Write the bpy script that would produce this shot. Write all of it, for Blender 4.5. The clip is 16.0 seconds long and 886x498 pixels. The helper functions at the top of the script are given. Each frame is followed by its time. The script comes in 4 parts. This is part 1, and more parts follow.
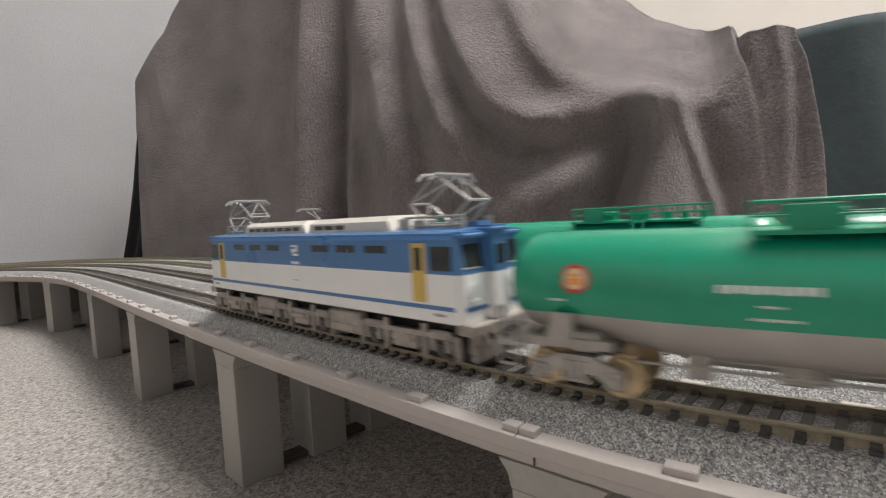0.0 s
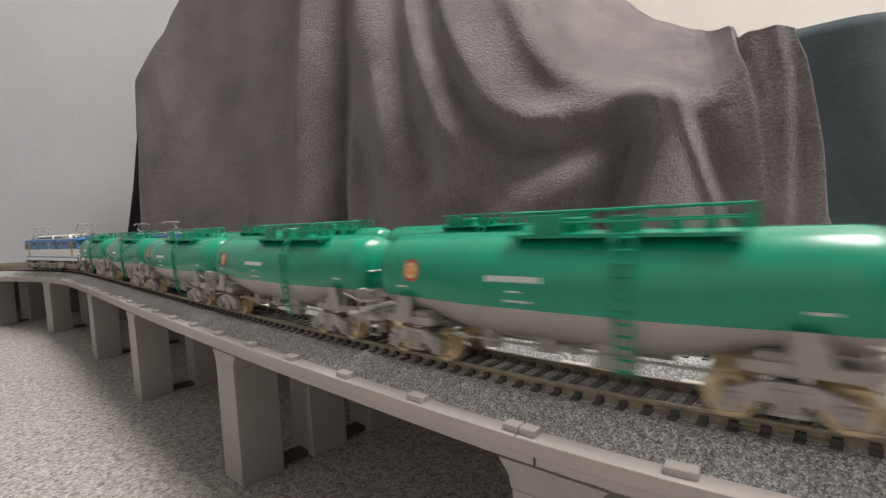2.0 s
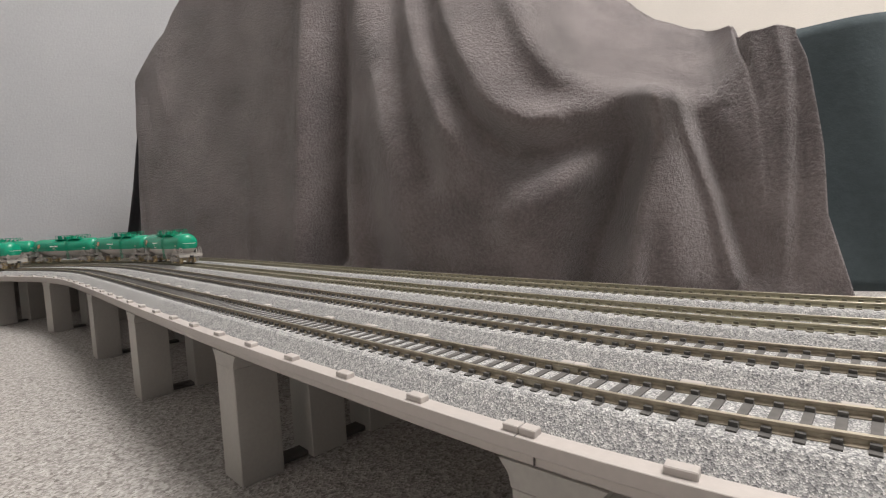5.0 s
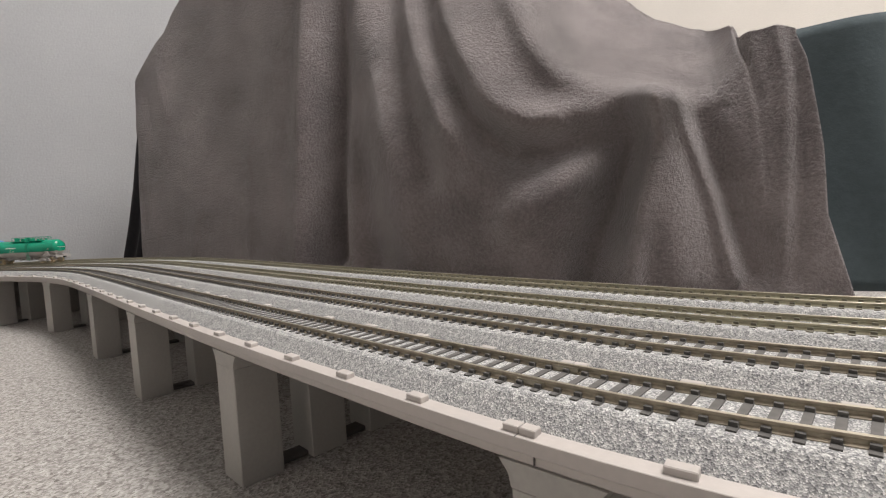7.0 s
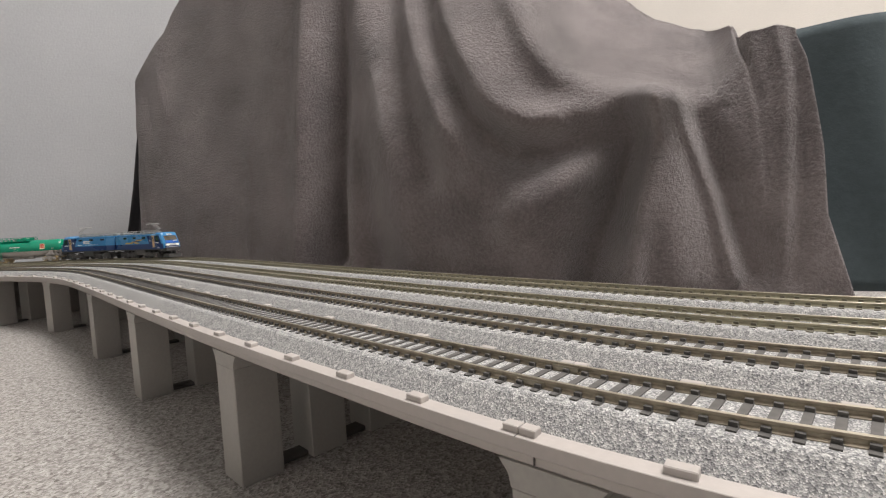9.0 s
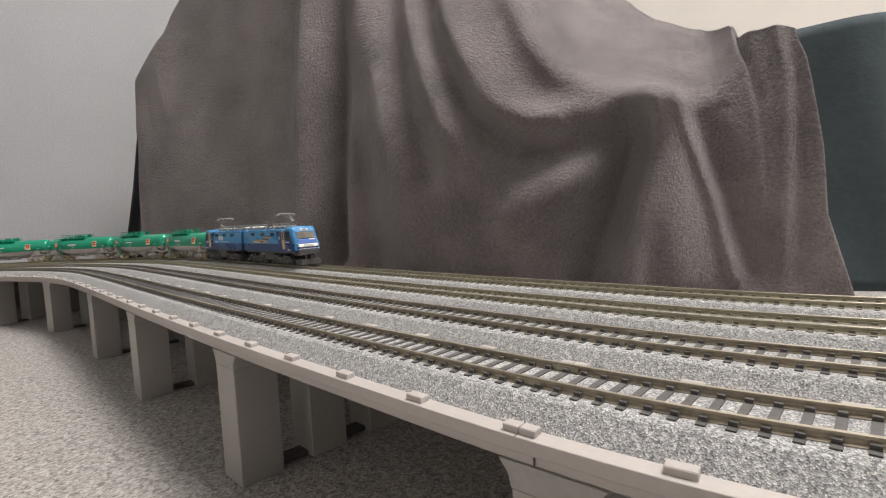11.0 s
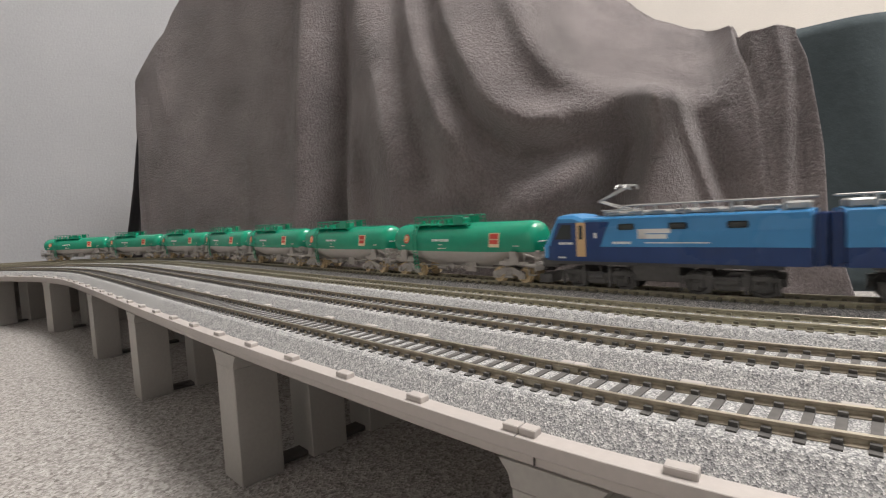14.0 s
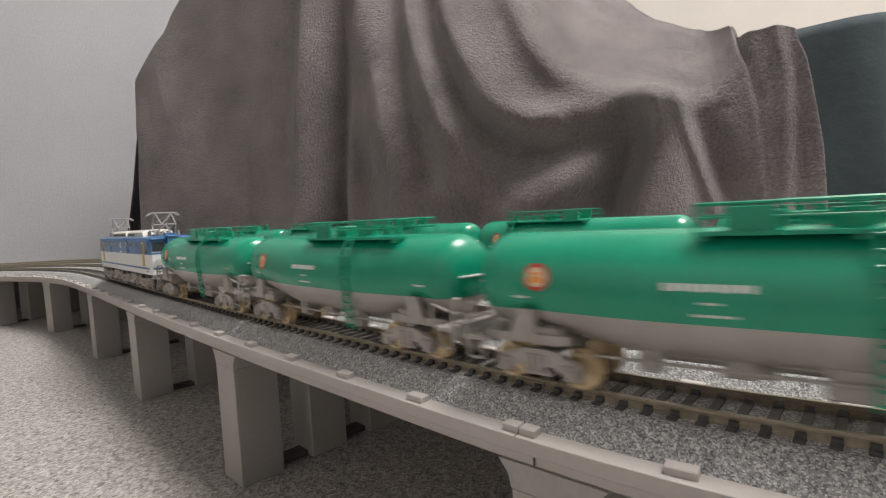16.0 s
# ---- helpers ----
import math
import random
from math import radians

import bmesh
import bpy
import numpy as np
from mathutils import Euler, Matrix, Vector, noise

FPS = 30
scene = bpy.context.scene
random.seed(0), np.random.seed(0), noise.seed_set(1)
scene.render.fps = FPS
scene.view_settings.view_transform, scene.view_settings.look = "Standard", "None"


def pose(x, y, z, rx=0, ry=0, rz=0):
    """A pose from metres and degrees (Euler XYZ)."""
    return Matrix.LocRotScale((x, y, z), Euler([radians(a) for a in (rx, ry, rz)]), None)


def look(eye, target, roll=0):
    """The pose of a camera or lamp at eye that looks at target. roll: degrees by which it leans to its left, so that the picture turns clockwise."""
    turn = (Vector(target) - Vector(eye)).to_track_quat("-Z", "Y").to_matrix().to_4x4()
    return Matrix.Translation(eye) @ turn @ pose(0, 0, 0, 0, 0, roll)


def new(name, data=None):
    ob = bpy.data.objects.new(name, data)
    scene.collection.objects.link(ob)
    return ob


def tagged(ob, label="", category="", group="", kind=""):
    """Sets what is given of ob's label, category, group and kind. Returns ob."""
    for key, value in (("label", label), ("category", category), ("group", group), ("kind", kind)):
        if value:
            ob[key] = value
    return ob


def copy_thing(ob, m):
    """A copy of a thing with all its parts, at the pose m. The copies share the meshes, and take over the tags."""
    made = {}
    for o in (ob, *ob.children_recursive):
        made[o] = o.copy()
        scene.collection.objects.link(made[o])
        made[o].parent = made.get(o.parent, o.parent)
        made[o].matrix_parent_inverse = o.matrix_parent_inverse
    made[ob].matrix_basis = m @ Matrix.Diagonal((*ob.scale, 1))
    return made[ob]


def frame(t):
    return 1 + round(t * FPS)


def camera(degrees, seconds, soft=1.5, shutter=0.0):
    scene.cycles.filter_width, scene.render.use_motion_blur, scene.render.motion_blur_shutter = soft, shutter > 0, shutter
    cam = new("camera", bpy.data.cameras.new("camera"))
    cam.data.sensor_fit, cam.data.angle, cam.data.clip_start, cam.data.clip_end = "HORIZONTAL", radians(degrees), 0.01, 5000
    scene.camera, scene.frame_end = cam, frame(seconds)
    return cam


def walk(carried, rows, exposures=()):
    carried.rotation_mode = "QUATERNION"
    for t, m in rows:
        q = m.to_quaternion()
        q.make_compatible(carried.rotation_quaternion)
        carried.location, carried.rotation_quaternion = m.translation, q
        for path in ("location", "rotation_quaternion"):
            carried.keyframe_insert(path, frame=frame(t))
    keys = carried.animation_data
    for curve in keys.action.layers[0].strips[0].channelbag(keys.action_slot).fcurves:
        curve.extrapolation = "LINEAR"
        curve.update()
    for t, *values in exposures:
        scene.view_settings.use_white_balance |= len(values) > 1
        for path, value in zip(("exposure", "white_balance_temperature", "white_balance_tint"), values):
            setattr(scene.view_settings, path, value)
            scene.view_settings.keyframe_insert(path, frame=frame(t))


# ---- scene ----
# the camera stands still beside the viaduct, just above the height of the rails
cam = camera(85.34, 16.0, soft=1.2, shutter=0.32)
EYE = (0.0, 0.0, 0.07797)
VIEW = look(EYE, (-0.6963376, 0.7143455, 0.07797 - 0.0694587), roll=-2.992)
walk(cam, [(0.0, VIEW), (16.0, VIEW)])

# ---- world and light ----
world = bpy.data.worlds.new("world")
scene.world = world
world.use_nodes = True
world.node_tree.nodes["Background"].inputs[0].default_value = (0.9, 0.93, 1.0, 1)
world.node_tree.nodes["Background"].inputs[1].default_value = 0.05
scene.view_settings.exposure = 0.0


def area_lamp(name, eye, target, sx, sy, watts, colour):
    data = bpy.data.lights.new(name, "AREA")
    data.shape, data.size, data.size_y, data.energy, data.color = "RECTANGLE", sx, sy, watts, colour
    ob = new(name, data)
    ob.matrix_basis = look(eye, target)
    return ob


area_lamp("ceiling_lamp_light", (0.50, 0.80, 2.32), (0.46, 0.78, 0.0), 0.9, 0.9, 77.0, (1.0, 0.965, 0.935))

# ---- materials ----
MAT = {}


def nodes_of(name):
    m = bpy.data.materials.new(name)
    m.use_nodes = True
    t = m.node_tree
    return m, t, t.nodes["Principled BSDF"]


def surface(name, colour, rough=0.5, metal=0.0, vary=0.12, grain=400.0, bump=0.0, bump_scale=900.0, coarse=30.0, gloss=0.5, dark=None, spread=0.0):
    """A procedural surface: two scales of tone, a fine relief, a share of difference from piece to piece."""
    m, t, b = nodes_of(name)
    n, l = t.nodes, t.links
    co = n.new("ShaderNodeTexCoord")
    fine = n.new("ShaderNodeTexNoise")
    fine.inputs["Scale"].default_value, fine.inputs["Detail"].default_value = grain, 3
    big = n.new("ShaderNodeTexNoise")
    big.inputs["Scale"].default_value, big.inputs["Detail"].default_value = coarse, 4
    for x in (fine, big):
        l.new(co.outputs["Object"], x.inputs["Vector"])
    add = n.new("ShaderNodeMath")
    add.operation = "ADD"
    l.new(fine.outputs["Fac"], add.inputs[0])
    l.new(big.outputs["Fac"], add.inputs[1])
    last = add
    if spread:
        info = n.new("ShaderNodeObjectInfo")
        mul = n.new("ShaderNodeMath")
        mul.operation, mul.inputs[1].default_value = "MULTIPLY_ADD", spread
        l.new(info.outputs["Random"], mul.inputs[0])
        l.new(add.outputs[0], mul.inputs[2])
        last = mul
    ramp = n.new("ShaderNodeMapRange")
    ramp.inputs["From Min"].default_value, ramp.inputs["From Max"].default_value = 0.7, 1.3
    l.new(last.outputs[0], ramp.inputs["Value"])
    mix = n.new("ShaderNodeMix")
    mix.data_type = "RGBA"
    low = dark or [c * (1 - vary) for c in colour]
    high = [min(1, c * (1 + vary)) for c in colour]
    mix.inputs["A"].default_value, mix.inputs["B"].default_value = (*low, 1), (*high, 1)
    l.new(ramp.outputs["Result"], mix.inputs["Factor"])
    l.new(mix.outputs["Result"], b.inputs["Base Color"])
    b.inputs["Metallic"].default_value = metal
    b.inputs["Specular IOR Level"].default_value = gloss
    rr = n.new("ShaderNodeMapRange")
    rr.inputs["To Min"].default_value, rr.inputs["To Max"].default_value = max(0.03, rough - 0.08), min(1, rough + 0.08)
    l.new(big.outputs["Fac"], rr.inputs["Value"])
    l.new(rr.outputs["Result"], b.inputs["Roughness"])
    if bump:
        relief = n.new("ShaderNodeTexNoise")
        relief.inputs["Scale"].default_value, relief.inputs["Detail"].default_value = bump_scale, 2
        l.new(co.outputs["Object"], relief.inputs["Vector"])
        bu = n.new("ShaderNodeBump")
        bu.inputs["Strength"].default_value, bu.inputs["Distance"].default_value = bump, 0.6 / bump_scale
        l.new(relief.outputs["Fac"], bu.inputs["Height"])
        l.new(bu.outputs["Normal"], b.inputs["Normal"])
    MAT[name] = m
    return m


def speckled(name, stops, scale, rough=0.9, bump=0.5, distance=0.0004, second=60.0, amount=0.25, stretch=(1, 1, 1)):
    """Grains of several tones (ballast, carpet): a cell pattern through a ramp, with a coarse drift."""
    m, t, b = nodes_of(name)
    n, l = t.nodes, t.links
    co = n.new("ShaderNodeTexCoord")
    mp = n.new("ShaderNodeMapping")
    mp.inputs["Scale"].default_value = stretch
    l.new(co.outputs["Object"], mp.inputs["Vector"])
    cell = n.new("ShaderNodeTexVoronoi")
    cell.inputs["Scale"].default_value = scale
    l.new(mp.outputs["Vector"], cell.inputs["Vector"])
    sep = n.new("ShaderNodeSeparateColor")
    l.new(cell.outputs["Color"], sep.inputs["Color"])
    drift = n.new("ShaderNodeTexNoise")
    drift.inputs["Scale"].default_value, drift.inputs["Detail"].default_value = second, 4
    l.new(co.outputs["Object"], drift.inputs["Vector"])
    mix = n.new("ShaderNodeMix")
    mix.inputs["Factor"].default_value = amount
    l.new(sep.outputs["Red"], mix.inputs["A"])
    l.new(drift.outputs["Fac"], mix.inputs["B"])
    ramp = n.new("ShaderNodeValToRGB")
    e = ramp.color_ramp.elements
    while len(e) < len(stops):
        e.new(0.5)
    for k, (at, c) in enumerate(stops):
        e[k].position, e[k].color = at, (*c, 1)
    l.new(mix.outputs["Result"], ramp.inputs["Fac"])
    l.new(ramp.outputs["Color"], b.inputs["Base Color"])
    b.inputs["Roughness"].default_value = rough
    b.inputs["Specular IOR Level"].default_value = 0.25
    bu = n.new("ShaderNodeBump")
    bu.inputs["Strength"].default_value, bu.inputs["Distance"].default_value = bump, distance
    l.new(cell.outputs["Distance"], bu.inputs["Height"])
    l.new(bu.outputs["Normal"], b.inputs["Normal"])
    MAT[name] = m
    return m


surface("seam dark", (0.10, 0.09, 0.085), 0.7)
surface("deck plastic", (0.45, 0.412, 0.388), 0.42, vary=0.05, grain=900, coarse=25, bump=0.05, bump_scale=2500)
surface("pier plastic", (0.36, 0.34, 0.315), 0.45, vary=0.06, grain=900, coarse=30, bump=0.08, bump_scale=2500)
speckled("ballast", [(0.18, (0.13, 0.13, 0.135)), (0.38, (0.27, 0.268, 0.268)), (0.6, (0.40, 0.395, 0.385)), (0.85, (0.72, 0.71, 0.69))], 4400.0, bump=0.6, distance=0.00018, second=900, amount=0.42)
speckled("carpet", [(0.25, (0.165, 0.15, 0.135)), (0.42, (0.29, 0.27, 0.252)), (0.58, (0.40, 0.377, 0.356)), (0.78, (0.54, 0.52, 0.495))], 1500.0, bump=0.8, distance=0.0005, second=420, amount=0.62, stretch=(1.0, 0.75, 1.0))
surface("rail steel", (0.31, 0.265, 0.20), 0.55, metal=0.3, vary=0.25, grain=900, coarse=60)
surface("rail head", (0.50, 0.45, 0.36), 0.36, metal=0.8, vary=0.15, grain=700, coarse=50)
surface("rail olive", (0.34, 0.315, 0.225), 0.5, metal=0.3, vary=0.2, grain=900, coarse=60)
surface("sleeper brown", (0.17, 0.155, 0.115), 0.6, vary=0.25, grain=900, coarse=120, spread=0.2)
surface("sleeper grey", (0.085, 0.08, 0.075), 0.6, vary=0.25, grain=900, coarse=120, spread=0.2)
surface("wall paint", (0.365, 0.37, 0.382), 0.8, vary=0.06, grain=250, coarse=9, bump=0.25, bump_scale=350)
surface("wall cream", (0.75, 0.70, 0.64), 0.8, vary=0.03, grain=250, coarse=9, bump=0.25, bump_scale=350)
# tone of the unseen wall behind the camera, set for its fill light
surface("wall dim", (0.60, 0.585, 0.57), 0.8, vary=0.05, grain=250, coarse=9)
surface("ceiling paint", (0.75, 0.74, 0.72), 0.85, vary=0.03, grain=60, coarse=5)

# ---- plan of the tracks ----
RAIL_Z = 0.050          # top of the rails over the carpet
GAP = 0.03057           # from track to track
SLEEPER_PITCH = 0.0035
BENDS_AT = [-30, 20, 50, 70, 130, 200, 280, 340, 400, 460, 520, 600]
BENDS = [-1.56, -4.54, -2.48, -0.06, -0.38, -0.16, -0.14, 0.36, -0.18, 2.62, 3.01, 1.61]
SHARE = [1.0, 0.9, 0.85, 0.8]   # how much of the near bend each track takes
STEP = 0.002


def centre_line(offset):
    """A line beside the first track: the stretch before the camera by its bends, closed into a loop behind it."""
    s = np.arange(-60, 600.1, STEP * 1000)
    bend = np.interp(s, BENDS_AT, BENDS)
    turn = np.cumsum(bend) * STEP
    turn -= turn[np.argmin(abs(s - 150))]
    x, y = -np.cumsum(np.cos(turn)) * STEP, -np.cumsum(np.sin(turn)) * STEP
    zero = np.argmin(abs(s))
    x, y = x - x[zero], y - y[zero] + 0.07754
    x, y = x - np.sin(turn) * offset, y + np.cos(turn) * offset
    share = float(np.interp(offset / GAP, (0, 1, 2, 3), SHARE))
    at70 = int(np.argmin(abs(s - 70)))
    for i in range(at70 - 1, -1, -1):
        a = turn[at70] + (turn[i] - turn[at70]) * share
        x[i], y[i] = x[i + 1] + math.cos(a) * STEP, y[i + 1] + math.sin(a) * STEP
    b, a = turn[at70] + (turn[0] - turn[at70]) * share, turn[-1]
    front, o = np.c_[x, y], offset
    knots = [((x[-1], y[-1]), (-math.cos(a), -math.sin(a))), ((-0.74 - o, -0.19), (-0.2, -1)), ((-0.46, -0.46 - o), (1, -0.04)),
             ((0.15, -0.46 - o), (1, 0.02)), ((0.47 + o, -0.17), (0.03, 1)), ((0.29, 0.145 + o), (-1, 0.02)), ((x[0], y[0]), (-math.cos(b), -math.sin(b)))]
    back = []
    for (p, d), (q, e) in zip(knots, knots[1:]):
        p, q, d, e = (np.array(v, float) for v in (p, q, d, e))
        reach = np.linalg.norm(q - p) * 1.08
        d, e = d / np.linalg.norm(d) * reach, e / np.linalg.norm(e) * reach
        for u in np.linspace(0, 1, 120, endpoint=False)[1:]:
            back.append((2 * u**3 - 3 * u**2 + 1) * p + (u**3 - 2 * u**2 + u) * d + (3 * u**2 - 2 * u**3) * q + (u**3 - u**2) * e)
    loop = np.vstack([front, np.array(back), front[:1]])
    run = np.r_[0, np.cumsum(np.linalg.norm(np.diff(loop, axis=0), axis=1))]
    even = np.linspace(0, run[-1], int(run[-1] / STEP))[:-1]
    return np.c_[np.interp(even, run, loop[:, 0]), np.interp(even, run, loop[:, 1])]


class Track:
    """A line at a distance beside the first track, measured along itself from the place abreast of the camera."""

    def __init__(self, offset):
        pts = centre_line(offset)
        pts = np.roll(pts, -int(np.argmin(abs(pts[:600, 0]) + (pts[:600, 1] < 0))), 0)
        self.pts = np.vstack([pts, pts[:1]])
        self.run = np.r_[0, np.cumsum(np.linalg.norm(np.diff(self.pts, axis=0), axis=1))]
        self.length = self.run[-1]

    def at(self, s):
        s = s % self.length
        return np.array((np.interp(s, self.run, self.pts[:, 0]), np.interp(s, self.run, self.pts[:, 1])))

    def spot(self, s, z, side=0.0):
        a, b = self.at(s - 0.002), self.at(s + 0.002)
        w = (b - a) / np.linalg.norm(b - a)
        c = self.at(s) + side * np.array((w[1], -w[0]))
        return Matrix.Translation((c[0], c[1], z)) @ Matrix.Rotation(math.atan2(w[1], w[0]), 4, "Z")


TRACKS = [Track(k * GAP) for k in range(4)]


# ---- mesh helpers ----
def finish(name, bm, material, smooth=False):
    me = bpy.data.meshes.new(name)
    bm.to_mesh(me)
    bm.free()
    for m in (material if isinstance(material, (list, tuple)) else [material]):
        me.materials.append(MAT[m])
    if smooth:
        me.polygons.foreach_set("use_smooth", [True] * len(me.polygons))
        me.set_sharp_from_angle(angle=radians(35))
    return me


def part(name, bm, material, parent, label="", smooth=False, at=None):
    ob = new(name, finish(name, bm, material, smooth))
    ob.parent = parent
    if at is not None:
        ob.matrix_basis = at
    if label:
        ob["label"] = label
    return ob


def again(ob, parent, at):
    """The same part once more, on the same mesh."""
    c = new(ob.name.split(".")[0], ob.data)
    c.parent, c.matrix_basis = parent, at
    if "label" in ob:
        c["label"] = ob["label"]
    return c


def thing(name, label, category, group="", kind="", at=None):
    ob = new(name)
    ob.empty_display_size = 0.01
    if at is not None:
        ob.matrix_basis = at
    return tagged(ob, label, category, group, kind)


def box(bm, x0, x1, y0, y1, z0, z1, bevel=0.0, seg=1):
    made = bmesh.ops.create_cube(bm, size=1.0, matrix=Matrix.Translation(((x0 + x1) / 2, (y0 + y1) / 2, (z0 + z1) / 2)) @ Matrix.Diagonal((x1 - x0, y1 - y0, z1 - z0, 1)))
    if bevel:
        edges = {e for v in made["verts"] for e in v.link_edges}
        bmesh.ops.bevel(bm, geom=list(edges), offset=bevel, segments=seg, affect="EDGES")
    return bm


def rod(bm, a, b, r, n=8, r2=None):
    """A round bar from a to b."""
    a, b = Vector(a), Vector(b)
    d = b - a
    bmesh.ops.create_cone(bm, cap_ends=True, segments=n, radius1=r, radius2=r if r2 is None else r2, depth=d.length,
                          matrix=Matrix.Translation((a + b) / 2) @ d.to_track_quat("Z", "Y").to_matrix().to_4x4())
    return bm


def wire(bm, pts, r, n=6):
    for a, b in zip(pts, pts[1:]):
        rod(bm, a, b, r, n)
    return bm


def sweep_mesh(name, track, profile, material, z=0.0, s0=0.0, s1=None, step=0.008, ends=True):
    """A profile of (side, height) drawn along a track; the whole loop, or from s0 to s1."""
    whole = s1 is None
    s1 = track.length if whole else s1
    n = max(2, int((s1 - s0) / step))
    ss = np.linspace(s0, s1, n + 1)
    if whole:
        ss = ss[:-1]
    k = len(profile)
    verts, faces = [], []
    for s in ss:
        m = track.spot(float(s), z)
        for y, h in profile:
            verts.append(m @ Vector((0, -y, h)))
    rows = len(ss)
    for i in range(rows if whole else rows - 1):
        j = (i + 1) % rows
        for c in range(k):
            e = (c + 1) % k
            faces.append((i * k + c, i * k + e, j * k + e, j * k + c))
    if ends and not whole:
        faces += [tuple(range(k))[::-1], tuple((rows - 1) * k + c for c in range(k))]
    me = bpy.data.meshes.new(name)
    me.from_pydata([tuple(v) for v in verts], [], faces)
    me.materials.append(MAT[material])
    bm = bmesh.new()
    bm.from_mesh(me)
    bmesh.ops.recalc_face_normals(bm, faces=bm.faces)
    bm.to_mesh(me)
    bm.free()
    return me


MM = 0.001
# ---- room ----
FLOOR_X, FLOOR_Y = (-1.02, 1.6), (-1.6, 0.92)


def slab(name, x0, x1, y0, y1, z0, z1, material, label, category, bevel=0.0):
    ob = new(name, finish(name, box(bmesh.new(), x0, x1, y0, y1, z0, z1, bevel), material))
    return tagged(ob, label, category, kind="structure")


slab("floor", -1.12, 1.7, -1.7, 1.62, -0.05, 0.0, "carpet", "speckled grey-beige loop-pile carpet", "floor")
slab("wall_west", -1.12, -1.02, -1.7, 1.62, 0.0, 2.4, "wall paint", "plain pale grey painted wall", "wall")
slab("wall_north", -1.02, 1.1, 1.52, 1.62, 0.0, 2.4, "wall cream", "plain cream wallpapered wall", "wall")
# east and south walls are unseen, added close by to bounce light onto the trains
slab("wall_east_bounce", 1.0, 1.1, -1.25, 1.52, 0.0, 2.4, "wall paint", "plain pale grey painted wall", "wall")
slab("wall_south_bounce", -1.02, 1.1, -1.35, -1.25, 0.0, 2.4, "wall dim", "plain brown-grey unseen wall added to bounce light", "wall")
slab("ceiling", -1.12, 1.7, -1.7, 1.62, 2.4, 2.5, "ceiling paint", "plain white ceiling", "ceiling")
# ---- viaduct, ballast, sleepers, rails ----
DECK_TOP = -5.0 * MM    # kerb top under the rail's top
MID = [Track(0.5 * GAP), Track(2.5 * GAP)]
HALF = 0.5 * GAP + 16.2 * MM


def viaduct(mid, name_label):
    """A double-track viaduct: girder with a lip under the kerb, running round the loop."""
    h = HALF
    prof = [(-h, -5.1), (-h, -7.2), (-h + 0.0002, -7.4), (-h + 0.0013, -7.5), (-h + 0.0013, -9.3), (-h + 0.0017, -9.7), (h - 0.0017, -9.7), (h - 0.0013, -9.3), (h - 0.0013, -7.5), (h - 0.0002, -7.4),
            (h, -7.2), (h, -5.1), (h - 0.0001, -5.0), (h - 0.0034, -5.0), (h - 0.0034, -5.6), (-h + 0.0034, -5.6), (-h + 0.0034, -5.0), (-h + 0.0001, -5.0)]
    root = thing("viaduct", name_label, "viaduct", kind="structure")
    girder = new("girder", sweep_mesh("girder", mid, [(y, z * MM) for y, z in prof], "deck plastic", RAIL_Z))
    girder.parent = root
    return root


NEAR_DECK = viaduct(MID[0], "beige-grey plastic model viaduct girder with kerb blocks")
FAR_DECK = viaduct(MID[1], "beige-grey plastic model viaduct girder, outer pair of tracks")


def ballast_bed(track, root):
    prof = [(-12.5, -5.55), (-12.2, -5.2), (-8.9, -1.95), (-8.0, -1.55), (8.0, -1.55), (8.9, -1.95), (12.2, -5.2), (12.5, -5.55)]
    b = new("ballast", sweep_mesh("ballast", track, [(y * MM, z * MM) for y, z in prof], "ballast", RAIL_Z, step=0.006))
    b.parent = root
    b["label"] = "grey speckled model ballast shoulder"
    return b


def rails(track, root, steel="rail steel"):
    for side in (-1, 1):
        c = side * 4.75
        foot = [(c - 0.7, -1.6), (c - 0.7, -1.4), (c - 0.2, -1.15), (c - 0.2, -0.65), (c - 0.34, -0.45), (c - 0.34, -0.05), (c + 0.34, -0.05), (c + 0.34, -0.45), (c + 0.2, -0.65), (c + 0.2, -1.15),
                (c + 0.7, -1.4), (c + 0.7, -1.6)]
        r = new("rail", sweep_mesh("rail", track, [(y * MM, z * MM) for y, z in foot], steel, RAIL_Z, step=0.006))
        r.parent = root
        head = [(c - 0.34, -0.05), (c - 0.28, 0.0), (c + 0.28, 0.0), (c + 0.34, -0.05)]
        hd = new("rail_head", sweep_mesh("rail_head", track, [(y * MM, z * MM) for y, z in head], "rail head", RAIL_Z, step=0.006))
        hd.parent = r


LINES = []
for number, track in enumerate(TRACKS):
    deck = NEAR_DECK if number < 2 else FAR_DECK
    row = thing("railway_track", "two brass-brown model rails on dark sleepers in grey ballast", "railway track", "tracks side by side on the viaduct", "structure")
    LINES.append(row)
    ballast_bed(track, row)
    rails(track, row, "rail steel" if number < 2 else "rail olive")


def rail_joint(track, root, s):
    """Joining plates on both sides of each rail, with a bright worn spot on the end of one rail."""
    for side in (-1, 1):
        bm = bmesh.new()
        for k in (-1, 1):
            box(bm, -2.6 * MM, 2.6 * MM, (side * 4.75 + k * 0.42 - 0.2) * MM, (side * 4.75 + k * 0.42 + 0.2) * MM, -1.3 * MM, -0.42 * MM, 0.08 * MM)
        j = new("rail_joint", finish("rail_joint", bm, "joint metal"))
        j.parent = root
        j["label"] = "folded metal rail joiner"
        j.matrix_basis = track.spot(s + side * 0.0008, RAIL_Z)


